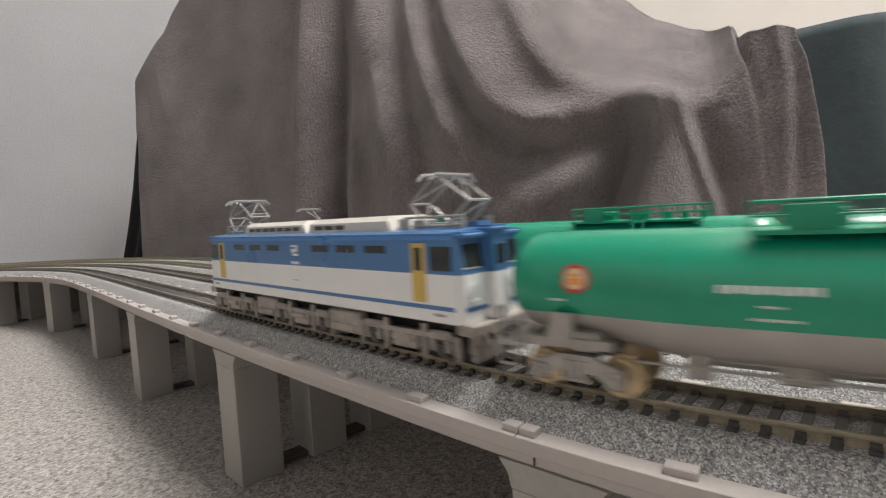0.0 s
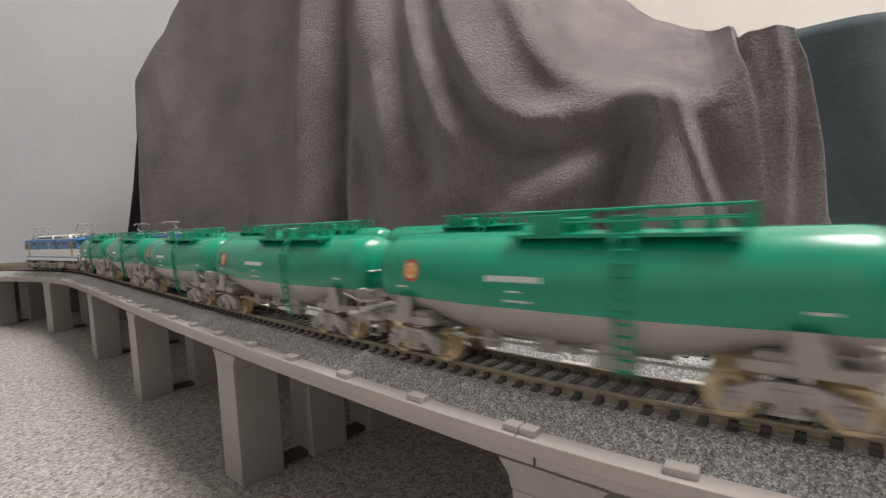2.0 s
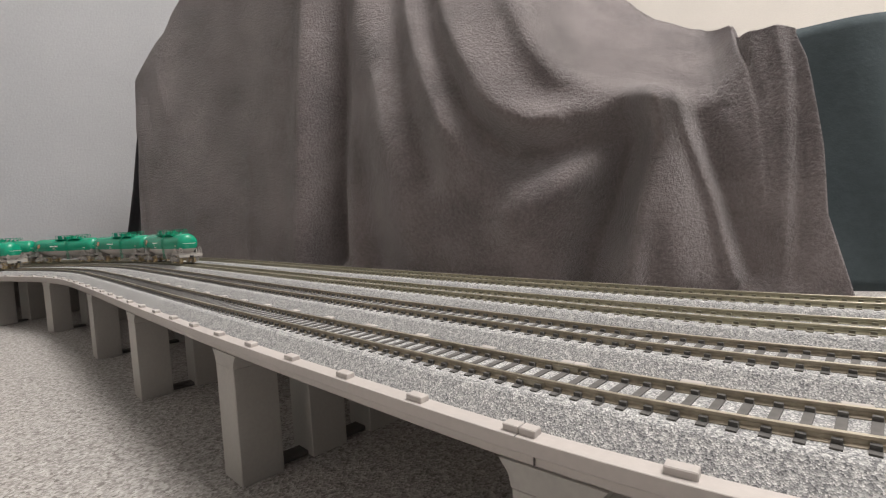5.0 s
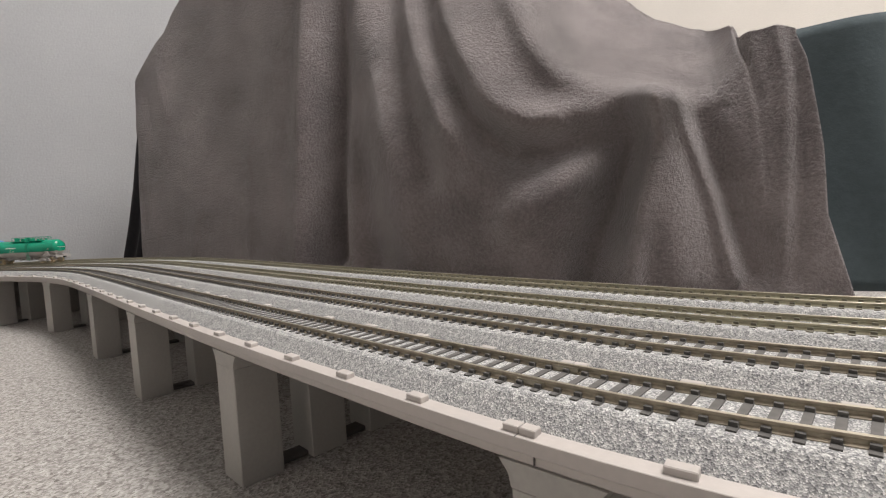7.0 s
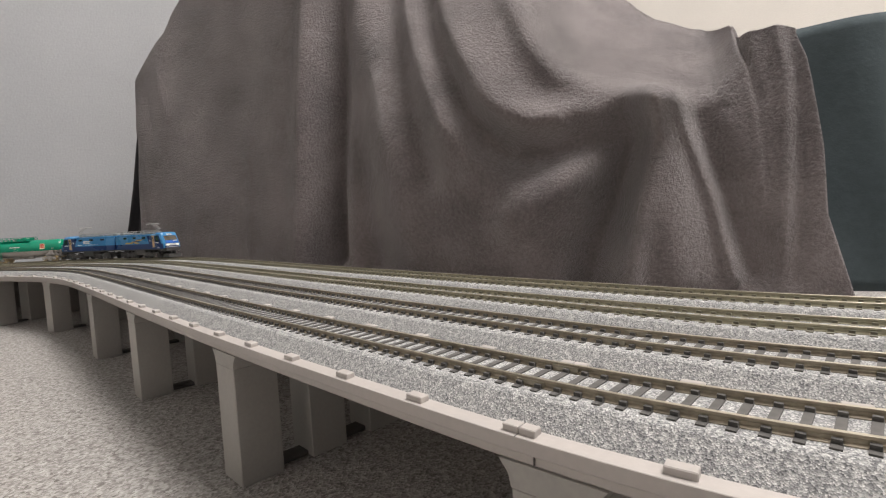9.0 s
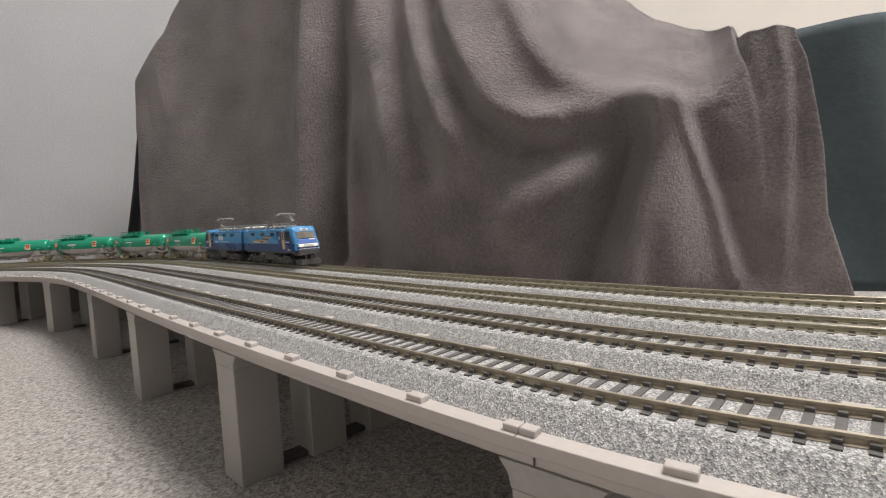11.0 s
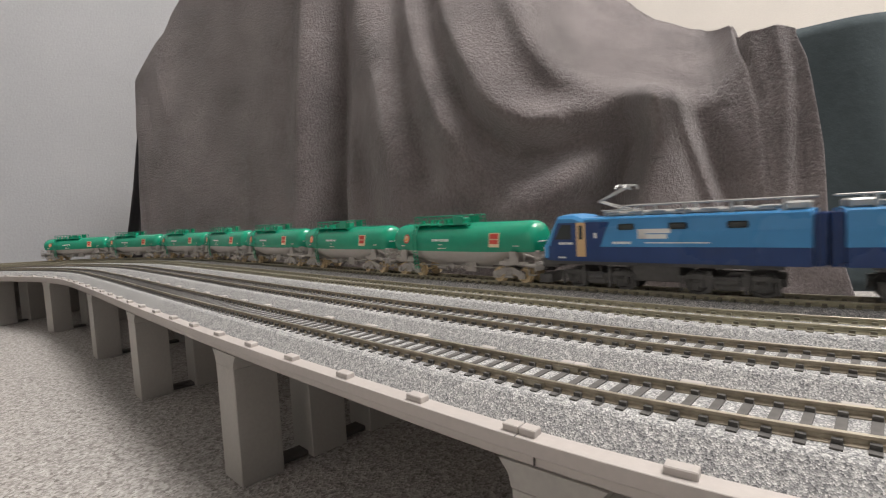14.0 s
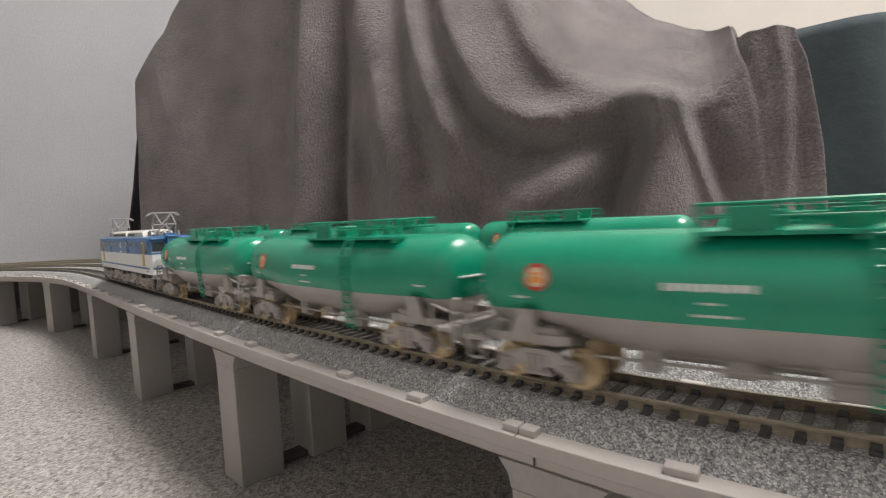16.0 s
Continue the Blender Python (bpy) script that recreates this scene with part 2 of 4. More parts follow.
surface("joint metal", (0.30, 0.27, 0.21), 0.35, metal=0.7, vary=0.2, grain=900, coarse=200)
for k, s in enumerate((0.0455, 0.0445, 0.062, 0.058)):
    rail_joint(TRACKS[k], LINES[k], s)
    rail_joint(TRACKS[k], LINES[k], s + 0.248)


def sleeper_mesh(material):
    bm = bmesh.new()
    box(bm, -0.62 * MM, 0.62 * MM, -7.2 * MM, 7.2 * MM, -2.4 * MM, -1.3 * MM)
    for y in (-4.75, 4.75):
        for side in (-1, 1):
            box(bm, -0.55 * MM, 0.55 * MM, (y + side * 0.8 - 0.38) * MM, (y + side * 0.8 + 0.38) * MM, -1.31 * MM, -0.72 * MM)
    return finish("sleeper", bm, material)


SLEEPERS = [sleeper_mesh("sleeper grey"), sleeper_mesh("sleeper brown")]


def laid(track, s):
    """A sleeper's place; those of the nearest bend lie square to the straight, as the track was laid by eye."""
    m = track.spot(s, RAIL_Z)
    if s < 0.07:
        m = Matrix.Translation(m.translation) @ Matrix.Rotation(track.spot(0.075, 0).to_euler().z, 4, "Z")
    return m


def sleepers(track, root, s0, count, mesh):
    """Those before the camera singly, the rest of the loop as one part."""
    for i in range(count):
        ob = new("sleeper", mesh)
        ob.parent = root
        ob.matrix_basis = laid(track, s0 + i * SLEEPER_PITCH)
    src = [tuple(v.co) for v in mesh.vertices]
    poly = [tuple(p.vertices) for p in mesh.polygons]
    verts, faces = [], []
    s = s0 + count * SLEEPER_PITCH
    while s < track.length + s0 - SLEEPER_PITCH * 0.5:
        m, base = track.spot(s, RAIL_Z), len(verts)
        verts += [tuple(m @ Vector(v)) for v in src]
        faces += [tuple(base + k for k in f) for f in poly]
        s += SLEEPER_PITCH
    me = bpy.data.meshes.new("sleepers")
    me.from_pydata(verts, [], faces)
    me.materials.append(mesh.materials[0])
    rest = new("sleepers", me)
    rest.parent = root
    rest["kind"] = "stuff"


def kerb_blocks():
    """Small blocks along the kerbs, in pairs where two lengths of girder meet."""
    bm = box(bmesh.new(), -1.95 * MM, 1.95 * MM, -1.05 * MM, 1.05 * MM, -0.1 * MM, 1.1 * MM, 0.15 * MM)
    first = finish("kerb_block", bm, "deck plastic")
    half = finish("kerb_block", box(bmesh.new(), -1.35 * MM, 1.35 * MM, -1.05 * MM, 1.05 * MM, -0.1 * MM, 1.1 * MM, 0.15 * MM), "deck plastic")
    edge, middle = Track(-14.3 * MM), Track(0.5 * GAP)
    for line, z, s0 in ((edge, DECK_TOP, 42.2), (middle, -5.6 * MM + 1.2 * MM, 49.0)):
        for k in range(-2, 50):
            s = (s0 + 22.04 * k) * MM
            for shift in ((-1.45, 1.45) if k % 17 == 0 else (0,)):
                ob = new("kerb_block", half if shift else first)
                ob.parent = NEAR_DECK
                ob.matrix_basis = line.spot(s + shift * MM, RAIL_Z + z)
    # the seams where two lengths of girder meet
    for s, width in ((0.0422, 0.2), (0.0397, 0.12), (0.0422 + 17 * 0.02204, 0.2)):
        lower = width < 0.15
        bm = bmesh.new()
        if lower:
            box(bm, -width / 2 * MM, width / 2 * MM, -0.02 * MM, 0.5 * MM, -9.2 * MM, -7.6 * MM)
        else:
            box(bm, -width / 2 * MM, width / 2 * MM, -3.0 * MM, 0.02 * MM, -5.6 * MM, -4.98 * MM)
            box(bm, -width / 2 * MM, width / 2 * MM, -0.5 * MM, 0.02 * MM, -7.2 * MM, -5.0 * MM)
        seam = new("seam", finish("seam", bm, "seam dark"))
        seam.parent = NEAR_DECK
        seam.matrix_basis = Track(0.5 * GAP - HALF + (0.0013 if lower else 0.0)).spot(s, RAIL_Z)
    post = finish("kerb_support", box(bmesh.new(), -2.4 * MM, 2.4 * MM, -1.0 * MM, 1.0 * MM, -1.2 * MM, 0.0), "deck plastic")
    for k in range(-2, 50):
        ob = new("kerb_support", post)
        ob.parent = NEAR_DECK
        ob.matrix_basis = middle.spot((49.0 + 22.04 * k) * MM, RAIL_Z - 4.45 * MM)


kerb_blocks()


def pier(mid, s, label):
    """A pier of three square columns with flared heads on a low foot."""
    root = thing("pier", label, "pier", "piers under the viaduct", at=mid.spot(s, 0.0))
    top = RAIL_Z - 9.65 * MM
    for y in (-23.7, 0.0, 23.7):
        bm = bmesh.new()
        box(bm, -6.5 * MM, 6.5 * MM, (y - 6.7) * MM, (y + 6.7) * MM, 0.0, top - 4.2 * MM, 0.25 * MM)
        for x0, z0, x1, z1 in ((6.5, -4.2, 7.0, -2.0), (7.0, -2.0, 8.6, 0.0)):
            vs = []
            for x, z in ((x0, z0), (x1, z1)):
                vs.append([bm.verts.new(((sx * x) * MM, (y + sy * 6.7) * MM, top + z * MM)) for sx, sy in ((-1, -1), (1, -1), (1, 1), (-1, 1))])
            for i in range(4):
                bm.faces.new((vs[0][i], vs[0][(i + 1) % 4], vs[1][(i + 1) % 4], vs[1][i]))
            bm.faces.new(vs[0][::-1])
            bm.faces.new(vs[1])
        part("column", bm, "pier plastic", root)
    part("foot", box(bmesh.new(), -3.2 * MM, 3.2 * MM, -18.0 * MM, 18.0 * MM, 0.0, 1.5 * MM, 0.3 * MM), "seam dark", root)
    return root


PIERS_AT = [-72, 39, 148, 259, 366, 508, 606, 720, 835]
for mid in MID:
    for place in PIERS_AT:
        s = place * MM if mid is MID[0] else place * 1.03 * MM + 0.012
        pier(mid, s, "square grey plastic viaduct pier standing on carpet")
# ---- rolling stock (lengths in millimetres, x forward, z from the top of the rail) ----
surface("tank green", (0.006, 0.285, 0.165), 0.25, vary=0.06, grain=300, coarse=60, gloss=0.55)
surface("tank grey", (0.40, 0.375, 0.35), 0.35, vary=0.08, grain=300, coarse=60)
surface("bogie grey", (0.36, 0.335, 0.31), 0.5, vary=0.15, grain=900, coarse=200)
surface("wheel metal", (0.66, 0.53, 0.34), 0.35, metal=0.55, vary=0.2, grain=800, coarse=100)
surface("black plastic", (0.02, 0.02, 0.021), 0.45, vary=0.2, grain=700, coarse=100)
surface("dark gear", (0.07, 0.067, 0.065), 0.5, vary=0.25, grain=700, coarse=150)
surface("worn gear", (0.33, 0.295, 0.265), 0.5, vary=0.25, grain=700, coarse=150)
surface("white print", (0.78, 0.78, 0.76), 0.5, vary=0.03)
surface("silver bar", (0.72, 0.73, 0.72), 0.3, metal=0.3, vary=0.05)
surface("sign red", (0.52, 0.05, 0.03), 0.4, vary=0.05)
surface("sign orange", (0.80, 0.30, 0.05), 0.4, vary=0.05)
surface("sign cream", (0.75, 0.62, 0.42), 0.4, vary=0.05)
surface("blue paint", (0.072, 0.185, 0.39), 0.3, vary=0.05, grain=300, coarse=50)
surface("cream paint", (0.82, 0.82, 0.81), 0.35, vary=0.03, grain=300, coarse=50)
surface("roof cream", (0.66, 0.63, 0.57), 0.5, vary=0.05, grain=300, coarse=50)
surface("door yellow", (0.62, 0.43, 0.10), 0.4, vary=0.04)
surface("door tan", (0.62, 0.42, 0.22), 0.4, vary=0.04)
surface("pantograph grey", (0.42, 0.41, 0.39), 0.4, metal=0.3, vary=0.1, grain=900)
surface("light blue paint", (0.055, 0.25, 0.52), 0.28, vary=0.05, grain=300, coarse=50)
surface("navy paint", (0.014, 0.045, 0.16), 0.28, vary=0.08, grain=300, coarse=50)
surface("bright blue paint", (0.03, 0.12, 0.42), 0.25, vary=0.05, grain=300, coarse=50)
surface("gold print", (0.65, 0.40, 0.08), 0.4, vary=0.08)
surface("window glass", (0.03, 0.035, 0.037), 0.08, vary=0.1, gloss=0.7)
# windscreen glass with a brownish reflection painted into its colour
surface("window amber", (0.13, 0.11, 0.085), 0.15, vary=0.5, grain=150, coarse=120)
MAT["lamp glow"] = nodes_of("lamp glow")[0]
glow = MAT["lamp glow"].node_tree.nodes["Principled BSDF"]
glow.inputs["Emission Color"].default_value, glow.inputs["Emission Strength"].default_value = (1.0, 0.9, 0.7, 1), 0.9


XS = 1.0


def pm(name, bm, material, parent, label="", smooth=False, at=None):
    """A part drawn in millimetres."""
    bmesh.ops.scale(bm, vec=(MM * XS, MM, MM), verts=bm.verts)
    return part(name, bm, material, parent, label, smooth, at)


def loft(bm, rings, close=True):
    rows = [[bm.verts.new(p) for p in ring] for ring in rings]
    k = len(rows[0])
    for a, b in zip(rows, rows[1:]):
        for i in range(k):
            bm.faces.new((a[i], a[(i + 1) % k], b[(i + 1) % k], b[i]))
    if close:
        bm.faces.new(rows[0][::-1])
        bm.faces.new(rows[-1])
    bmesh.ops.recalc_face_normals(bm, faces=bm.faces)
    return bm


def split_at(bm, z, low=1, high=0):
    """Cuts the mesh at a height and gives what lies below another material."""
    bmesh.ops.bisect_plane(bm, geom=bm.verts[:] + bm.edges[:] + bm.faces[:], plane_co=(0, 0, z), plane_no=(0, 0, 1))
    for f in bm.faces:
        if f.calc_center_median().z < z:
            f.material_index = low
    return bm


def disc(bm, c, axis, r, depth, n=20):
    c, axis = Vector(c), Vector(axis)
    return rod(bm, c - axis * depth / 2, c + axis * depth / 2, r, n)


def text_bar(parent, x, y, z, w, h, material="white print", n=1):
    """Lettering too small to read, as plain bars on a vertical side."""
    s = 1 if y > 0 else -1
    step = w / n
    bm = bmesh.new()
    for k in range(n):
        x0 = x - w / 2 + k * step
        box(bm, x0 + step * 0.08, x0 + step * 0.92, min(y, y + s * 0.08), max(y, y + s * 0.08), z - h / 2, z + h / 2)
    return pm("lettering", bm, material, parent)


def bogie(parent, x, wheelbase, wheel_r, frame_mat, y_frame=7.6, deep=False, wheel="wheel metal"):
    """A two-axle bogie: side frames with axle boxes and springs, bolster, wheelsets."""
    root = new("bogie")
    root.empty_display_size = 0.005
    root.parent = parent
    root.matrix_basis = Matrix.Translation((x * MM * XS, 0, 0))
    h = wheelbase / 2
    bm = bmesh.new()
    for s in (-1, 1):
        y0, y1 = sorted((s * (y_frame - 0.5), s * (y_frame + 0.5)))
        e = 2.2 if deep else 1.0
        pts = [(-h - e, 2.4), (-h - e, 4.4), (-h + 1.2, 5.0), (-2.4, 6.0), (2.4, 6.0), (h - 1.2, 5.0), (h + e, 4.4), (h + e, 2.4), (h - 1.6, 2.4), (2.8, 3.4), (-2.8, 3.4), (-h + 1.6, 2.2)]
        loft(bm, [[(px, y0, pz) for px, pz in pts], [(px, y1, pz) for px, pz in pts]])
        for ax in (-h, h):
            box(bm, ax - 1.3, ax + 1.3, min(y1, y0) - 0.45, max(y0, y1) + 0.45, 1.7, 4.2, 0.2)
            rod(bm, (ax, s * (y_frame + 0.9), 2.85), (ax, s * (y_frame + 1.25), 2.85), 0.75, 10)
        for sx in (-1.2, 0, 1.2):
            rod(bm, (sx, s * (y_frame + 0.45), 2.6), (sx, s * (y_frame + 0.45), 5.2), 0.55, 8)
        box(bm, -2.2, 2.2, min(y1, y0) - 0.3, max(y0, y1) + 0.3, 1.9, 2.6, 0.15)
    box(bm, -1.8, 1.8, -y_frame, y_frame, 4.2, 5.4, 0.2)
    if deep:
        for ax in (-h - 2.0, h + 2.0):
            box(bm, ax - 0.5, ax + 0.5, -y_frame, y_frame, 2.6, 4.4)
    pm("bogie_frame", bm, frame_mat, root)
    for ax in (-h, h):
        bm = bmesh.new()
        rod(bm, (ax, -6.3, wheel_r), (ax, 6.3, wheel_r), 0.55, 8)
        for s in (-1, 1):
            ring = [[(ax + r * math.sin(2 * math.pi * k / 20), s * y, wheel_r + r * math.cos(2 * math.pi * k / 20)) for k in range(20)]
                    for r, y in ((wheel_r, 4.4), (wheel_r, 6.0), (wheel_r * 0.8, 6.0), (wheel_r * 0.72, 5.45), (wheel_r * 0.34, 5.35), (wheel_r * 0.3, 6.1))]
            loft(bm, ring)
            rod(bm, (ax, s * 4.0, wheel_r), (ax, s * 4.4, wheel_r), wheel_r + 0.45, 20)
        pm("wheelset", bm, wheel, root)
    return root


def coupler(parent, x, way, z=5.6):
    bm = bmesh.new()
    box(bm, min(x, x + way * 3.4), max(x, x + way * 3.4), -0.55, 0.55, z - 0.5, z + 0.5)
    box(bm, min(x + way * 2.2, x + way * 4.2), max(x + way * 2.2, x + way * 4.2), -1.1, 1.0, z - 0.9, z + 0.9, 0.25)
    return pm("coupler", bm, "black plastic", parent)


# --- tank wagon ---
TANK = 88.9             # from coupling to coupling


def tank_wagon(placard):
    root = thing("tank_wagon", "glossy green model tank wagon with grey belly and bogies", "tank wagon", "tank wagons of the trains")
    n = 32
    rings = []
    L = 42.2
    shape = [(-L, 1.5), (-L + 0.3, 3.9), (-L + 0.95, 5.6), (-L + 2.0, 6.9), (-L + 3.4, 7.7), (-L + 5.2, 8.05)]
    xs = shape + [(-31, 8.15), (-24, 8.75), (-17, 9.4), (-13, 9.55), (13, 9.55), (17, 9.4), (24, 8.75), (31, 8.15)] + [(-x, r) for x, r in reversed(shape)]
    for x, r in xs:
        zc = 24.4 - 8.05 - (max(r, 8.05) - 8.05)
        rings.append([(x, r * math.sin(2 * math.pi * k / n), zc + r * math.cos(2 * math.pi * k / n)) for k in range(n)])
    tank = pm("tank", split_at(loft(bmesh.new(), rings), 12.1), ("tank green", "tank grey"), root, "green tank barrel with grey underside", smooth=True)
    tank["label"] = "green tank barrel with grey underside"
    # bars across the domed ends
    for s in (-1, 1):
        bm = bmesh.new()
        pts = [(s * (L - 0.2 - abs(y) * 0.16 + 0.55), y, 16.2) for y in (-4.8, -2.4, 0, 2.4, 4.8)]
        wire(bm, pts, 0.2)
        for y in (-4.6, 4.6):
            rod(bm, (s * (L - 1.6), y, 16.2), (s * (L - 0.4), y, 16.2), 0.18, 6)
        pm("end_handrail", bm, "silver bar", root)
    # walkway, hatch and railings on top
    w0, w1, mid = -26.0, 8.0, -9.0
    bm = bmesh.new()
    for s in (-1, 1):
        box(bm, w0, w1, s * 5.2 - 1.7, s * 5.2 + 1.7, 23.5, 24.0)
    for x in (w0 + 1, mid, w1 - 1):
        box(bm, x - 0.5, x + 0.5, -6.6, 6.6, 22.8, 23.6)
    pm("walkway", bm, "tank green", root)
    bm = bmesh.new()
    rod(bm, (mid, 0, 23.8), (mid, 0, 26.0), 2.6, 18)
    rod(bm, (mid, 0, 26.0), (mid, 0, 26.5), 2.9, 18)
    pm("hatch", bm, "tank green", root, smooth=True)
    pm("valve_box", box(bmesh.new(), mid + 6.5, mid + 11, -1.8, 1.8, 23.8, 26.6, 0.3), "tank green", root)
    for dx, y, r in ((-7.5, 0.0, 1.1), (-12.0, 0.8, 0.8), (-16.0, -0.6, 0.9)):
        pm("valve", rod(bmesh.new(), (mid + dx, y, 23.8), (mid + dx, y, 25.8), r, 12), "tank green", root, smooth=True)
    for s in (-1, 1):
        bm = bmesh.new()
        wire(bm, [(w0, s * 5.4, 27.6), (w1, s * 5.4, 27.6)], 0.24)
        wire(bm, [(w0, s * 5.4, 25.8), (w1, s * 5.4, 25.8)], 0.16)
        for x in np.linspace(w0, w1, 9):
            rod(bm, (x, s * 5.4, 23.8), (x, s * 5.4, 27.6), 0.2, 6)
        for x in (w0, w1):
            wire(bm, [(x, s * 5.4, 27.6), (x, s * 2.6, 27.6), (x, s * 2.6, 24.0)], 0.2)
        pm("railing", bm, "tank green", root)
        pm("railing_box", box(bmesh.new(), mid + 10.6 - 2.9, mid + 10.6 + 2.9, s * 5.6 - 0.3, s * 5.6 + 0.3, 23.4, 27.2, 0.1), "tank green", root)
        lx = -11.5 if s > 0 else -23.0
        bm = bmesh.new()
        for x in (lx - 1.25, lx + 1.25):
            wire(bm, [(x, s * 7.1, 24.2), (x, s * 9.35, 20.0), (x, s * 9.55, 15.0), (x, s * 9.3, 10.0), (x, s * 8.6, 3.6)], 0.24)
        for z in np.linspace(4.4, 23.5, 12):
            y = s * float(np.interp(z, (3.6, 10, 15, 20, 24.2), (8.6, 9.3, 9.55, 9.35, 7.1)))
            rod(bm, (lx - 1.25, y, z), (lx + 1.25, y, z), 0.2, 6)
        pm("ladder", bm, "tank green", root)
    # prints on the sides, laid on the curve of the barrel
    def on_barrel(x, z, s, proud=0.04):
        r = float(np.interp(abs(x), (13, 17, 24, 31, 36.2, 38.2, 39.9), (9.55, 9.4, 8.75, 8.15, 8.05, 7.6, 6.6)))
        zc = 24.4 - max(r, 8.05)
        tilt = math.asin(max(-0.9, min(0.9, (z - zc) / r)))
        taper = math.atan(0.088) * (1 if x > 0 else -1) if 15 < abs(x) < 31 else 0.0
        y = s * (r * math.cos(tilt) + proud)
        return Matrix.Translation((x * MM, y * MM, z * MM)) @ Matrix.Rotation(s * tilt, 4, "X") @ Matrix.Rotation(-s * taper, 4, "Z")

    for s in (-1, 1):
        e = 30.0 * s
        for name, r, proud, material, label in (("emblem", 2.2, 0.0, "sign red", "round red and orange emblem"), ("emblem_disc", 1.6, 0.06, "sign cream", "")):
            pm(name, disc(bmesh.new(), (0, 0, 0), (0, 1, 0), r, 0.12, 24), material, root, label, at=on_barrel(e, 17.6, s, proud))
        bm = bmesh.new()
        box(bm, -1.0, 1.0, -0.06, 0.06, -0.9, 0.1)
        box(bm, -0.6, 0.9, -0.06, 0.06, 0.25, 0.8)
        pm("emblem_mark", bm, "sign orange", root, at=on_barrel(e, 17.6, s, 0.12))
        for x, z, w, hgt, n in ((6.4 * s, 17.0, 10.6, 1.05, 10), (6.0 * s, 15.0, 2.4, 0.32, 5), (5.5 * s, 13.4, 5.0, 0.36, 9), (33.0 * s, 14.3, 2.6, 0.4, 5), (-33.5 * s, 14.6, 3.0, 0.4, 5)):
            bm = bmesh.new()
            for k in range(n):
                x0 = -w / 2 + k * w / n
                box(bm, x0 + 0.14 * w / n, x0 + 0.80 * w / n, -0.05, 0.05, -hgt / 2 + (0.12 * hgt if k % 3 == 1 else 0), hgt / 2)
            pm("lettering", bm, "white print", root, at=on_barrel(x, z, s))
    if placard:
        for name, x0, x1, z0, z1, proud, material, label in (("placard", -2.4, 2.4, -2.9, 2.9, 0.1, "sign cream", "pale placard with red panels"), ("placard_panel", -1.95, 1.95, 0.45, 2.5, 0.2, "sign red", ""), ("placard_panel", -1.95, 1.95, -1.6, 0.0, 0.2, "sign red", "")):
            pm(name, box(bmesh.new(), x0, x1, -0.2, 0.2, z0, z1), material, root, label, at=on_barrel(23.5, 17.0, -1, proud))
    # underframe: saddles and end platforms with handrails, then pipes and brake gear
    for s in (-1, 1):
        bm = bmesh.new()
        box(bm, min(s * 26, s * 43.0), max(s * 26, s * 43.0), -3.2, 3.2, 5.6, 7.2, 0.2)
        box(bm, s * 29 - 2.2, s * 29 + 2.2, -7.6, 7.6, 6.4, 9.4, 0.3)
        box(bm, min(s * 38.5, s * 43.0), max(s * 38.5, s * 43.0), -8.9, 8.9, 6.6, 7.5, 0.15)
        box(bm, min(s * 42.2, s * 43.2), max(s * 42.2, s * 43.2), -9.0, 9.0, 5.2, 7.6, 0.15)
        for y in (-1, 1):
            box(bm, min(s * 25, s * 39.0), max(s * 25, s * 39.0), y * 7.6 - 0.5, y * 7.6 + 0.5, 7.0, 8.4)
        end = pm("end_platform", bm, "bogie grey", root)
        for y in (-1, 1):
            shape = ((-3.6, 7.2), (-3.6, 12.4), (-0.4, 12.4), (1.2, 7.2))
            pm("saddle_plate", loft(bmesh.new(), [[(s * (34 + a), y * 8.1 - 0.35, b) for a, b in shape], [(s * (34 + a), y * 8.1 + 0.35, b) for a, b in shape]]), "bogie grey", end)
            hr = wire(bmesh.new(), [(s * 42.8, y * 8.7, 7.4), (s * 42.8, y * 8.3, 12.6), (s * 42.8, y * 6.5, 12.6), (s * 42.8, y * 6.1, 7.4)], 0.3)
            wire(hr, [(s * 42.8, y * 8.5, 10.0), (s * 42.8, y * 6.3, 10.0)], 0.22)
            pm("handrail", hr, "bogie grey", end)
            sr = wire(bmesh.new(), [(s * 42.8, y * 8.8, 10.4), (s * 37.8, y * 8.8, 11.6), (s * 37.8, y * 8.8, 7.4)], 0.26)
            pm("side_rail", sr, "bogie grey", end)
            pm("step", wire(bmesh.new(), [(s * 42.6, y * 8.6, 6.6), (s * 42.6, y * 8.6, 3.6), (s * 39.6, y * 8.6, 3.6), (s * 39.6, y * 8.6, 6.6)], 0.26), "bogie grey", end)
            pm("hose", wire(bmesh.new(), [(s * 43.2, y * 3.2, 5.4), (s * 44.0, y * 3.3, 4.0), (s * 43.8, y * 3.3, 2.6)], 0.32), "bogie grey", end)
        pm("cross_rail", wire(bmesh.new(), [(s * 43.1, -8.4, 8.4), (s * 43.1, 8.4, 8.4)], 0.28), "bogie grey", end)
        coupler(root, s * 41.4, s)
    bm = bmesh.new()
    for x, y, w, hgt in ((-9, 4.8, 3.0, 2.6), (8, -4.8, 3.0, 2.6), (-5, -3.5, 2.0, 2.0), (14, 4.2, 1.6, 2.2), (3, 3.6, 2.2, 1.8)):
        box(bm, x - w, x + w, y - 1.2, y + 1.2, 5.9 - hgt, 7.4, 0.25)
    rod(bm, (-16, 0, 5.3), (16, 0, 5.3), 1.0, 10)
    rod(bm, (-12, -4.8, 4.6), (-6, -4.8, 4.6), 1.2, 12)
    rod(bm, (0, 0, 3.4), (0, 0, 7.0), 1.4, 12)
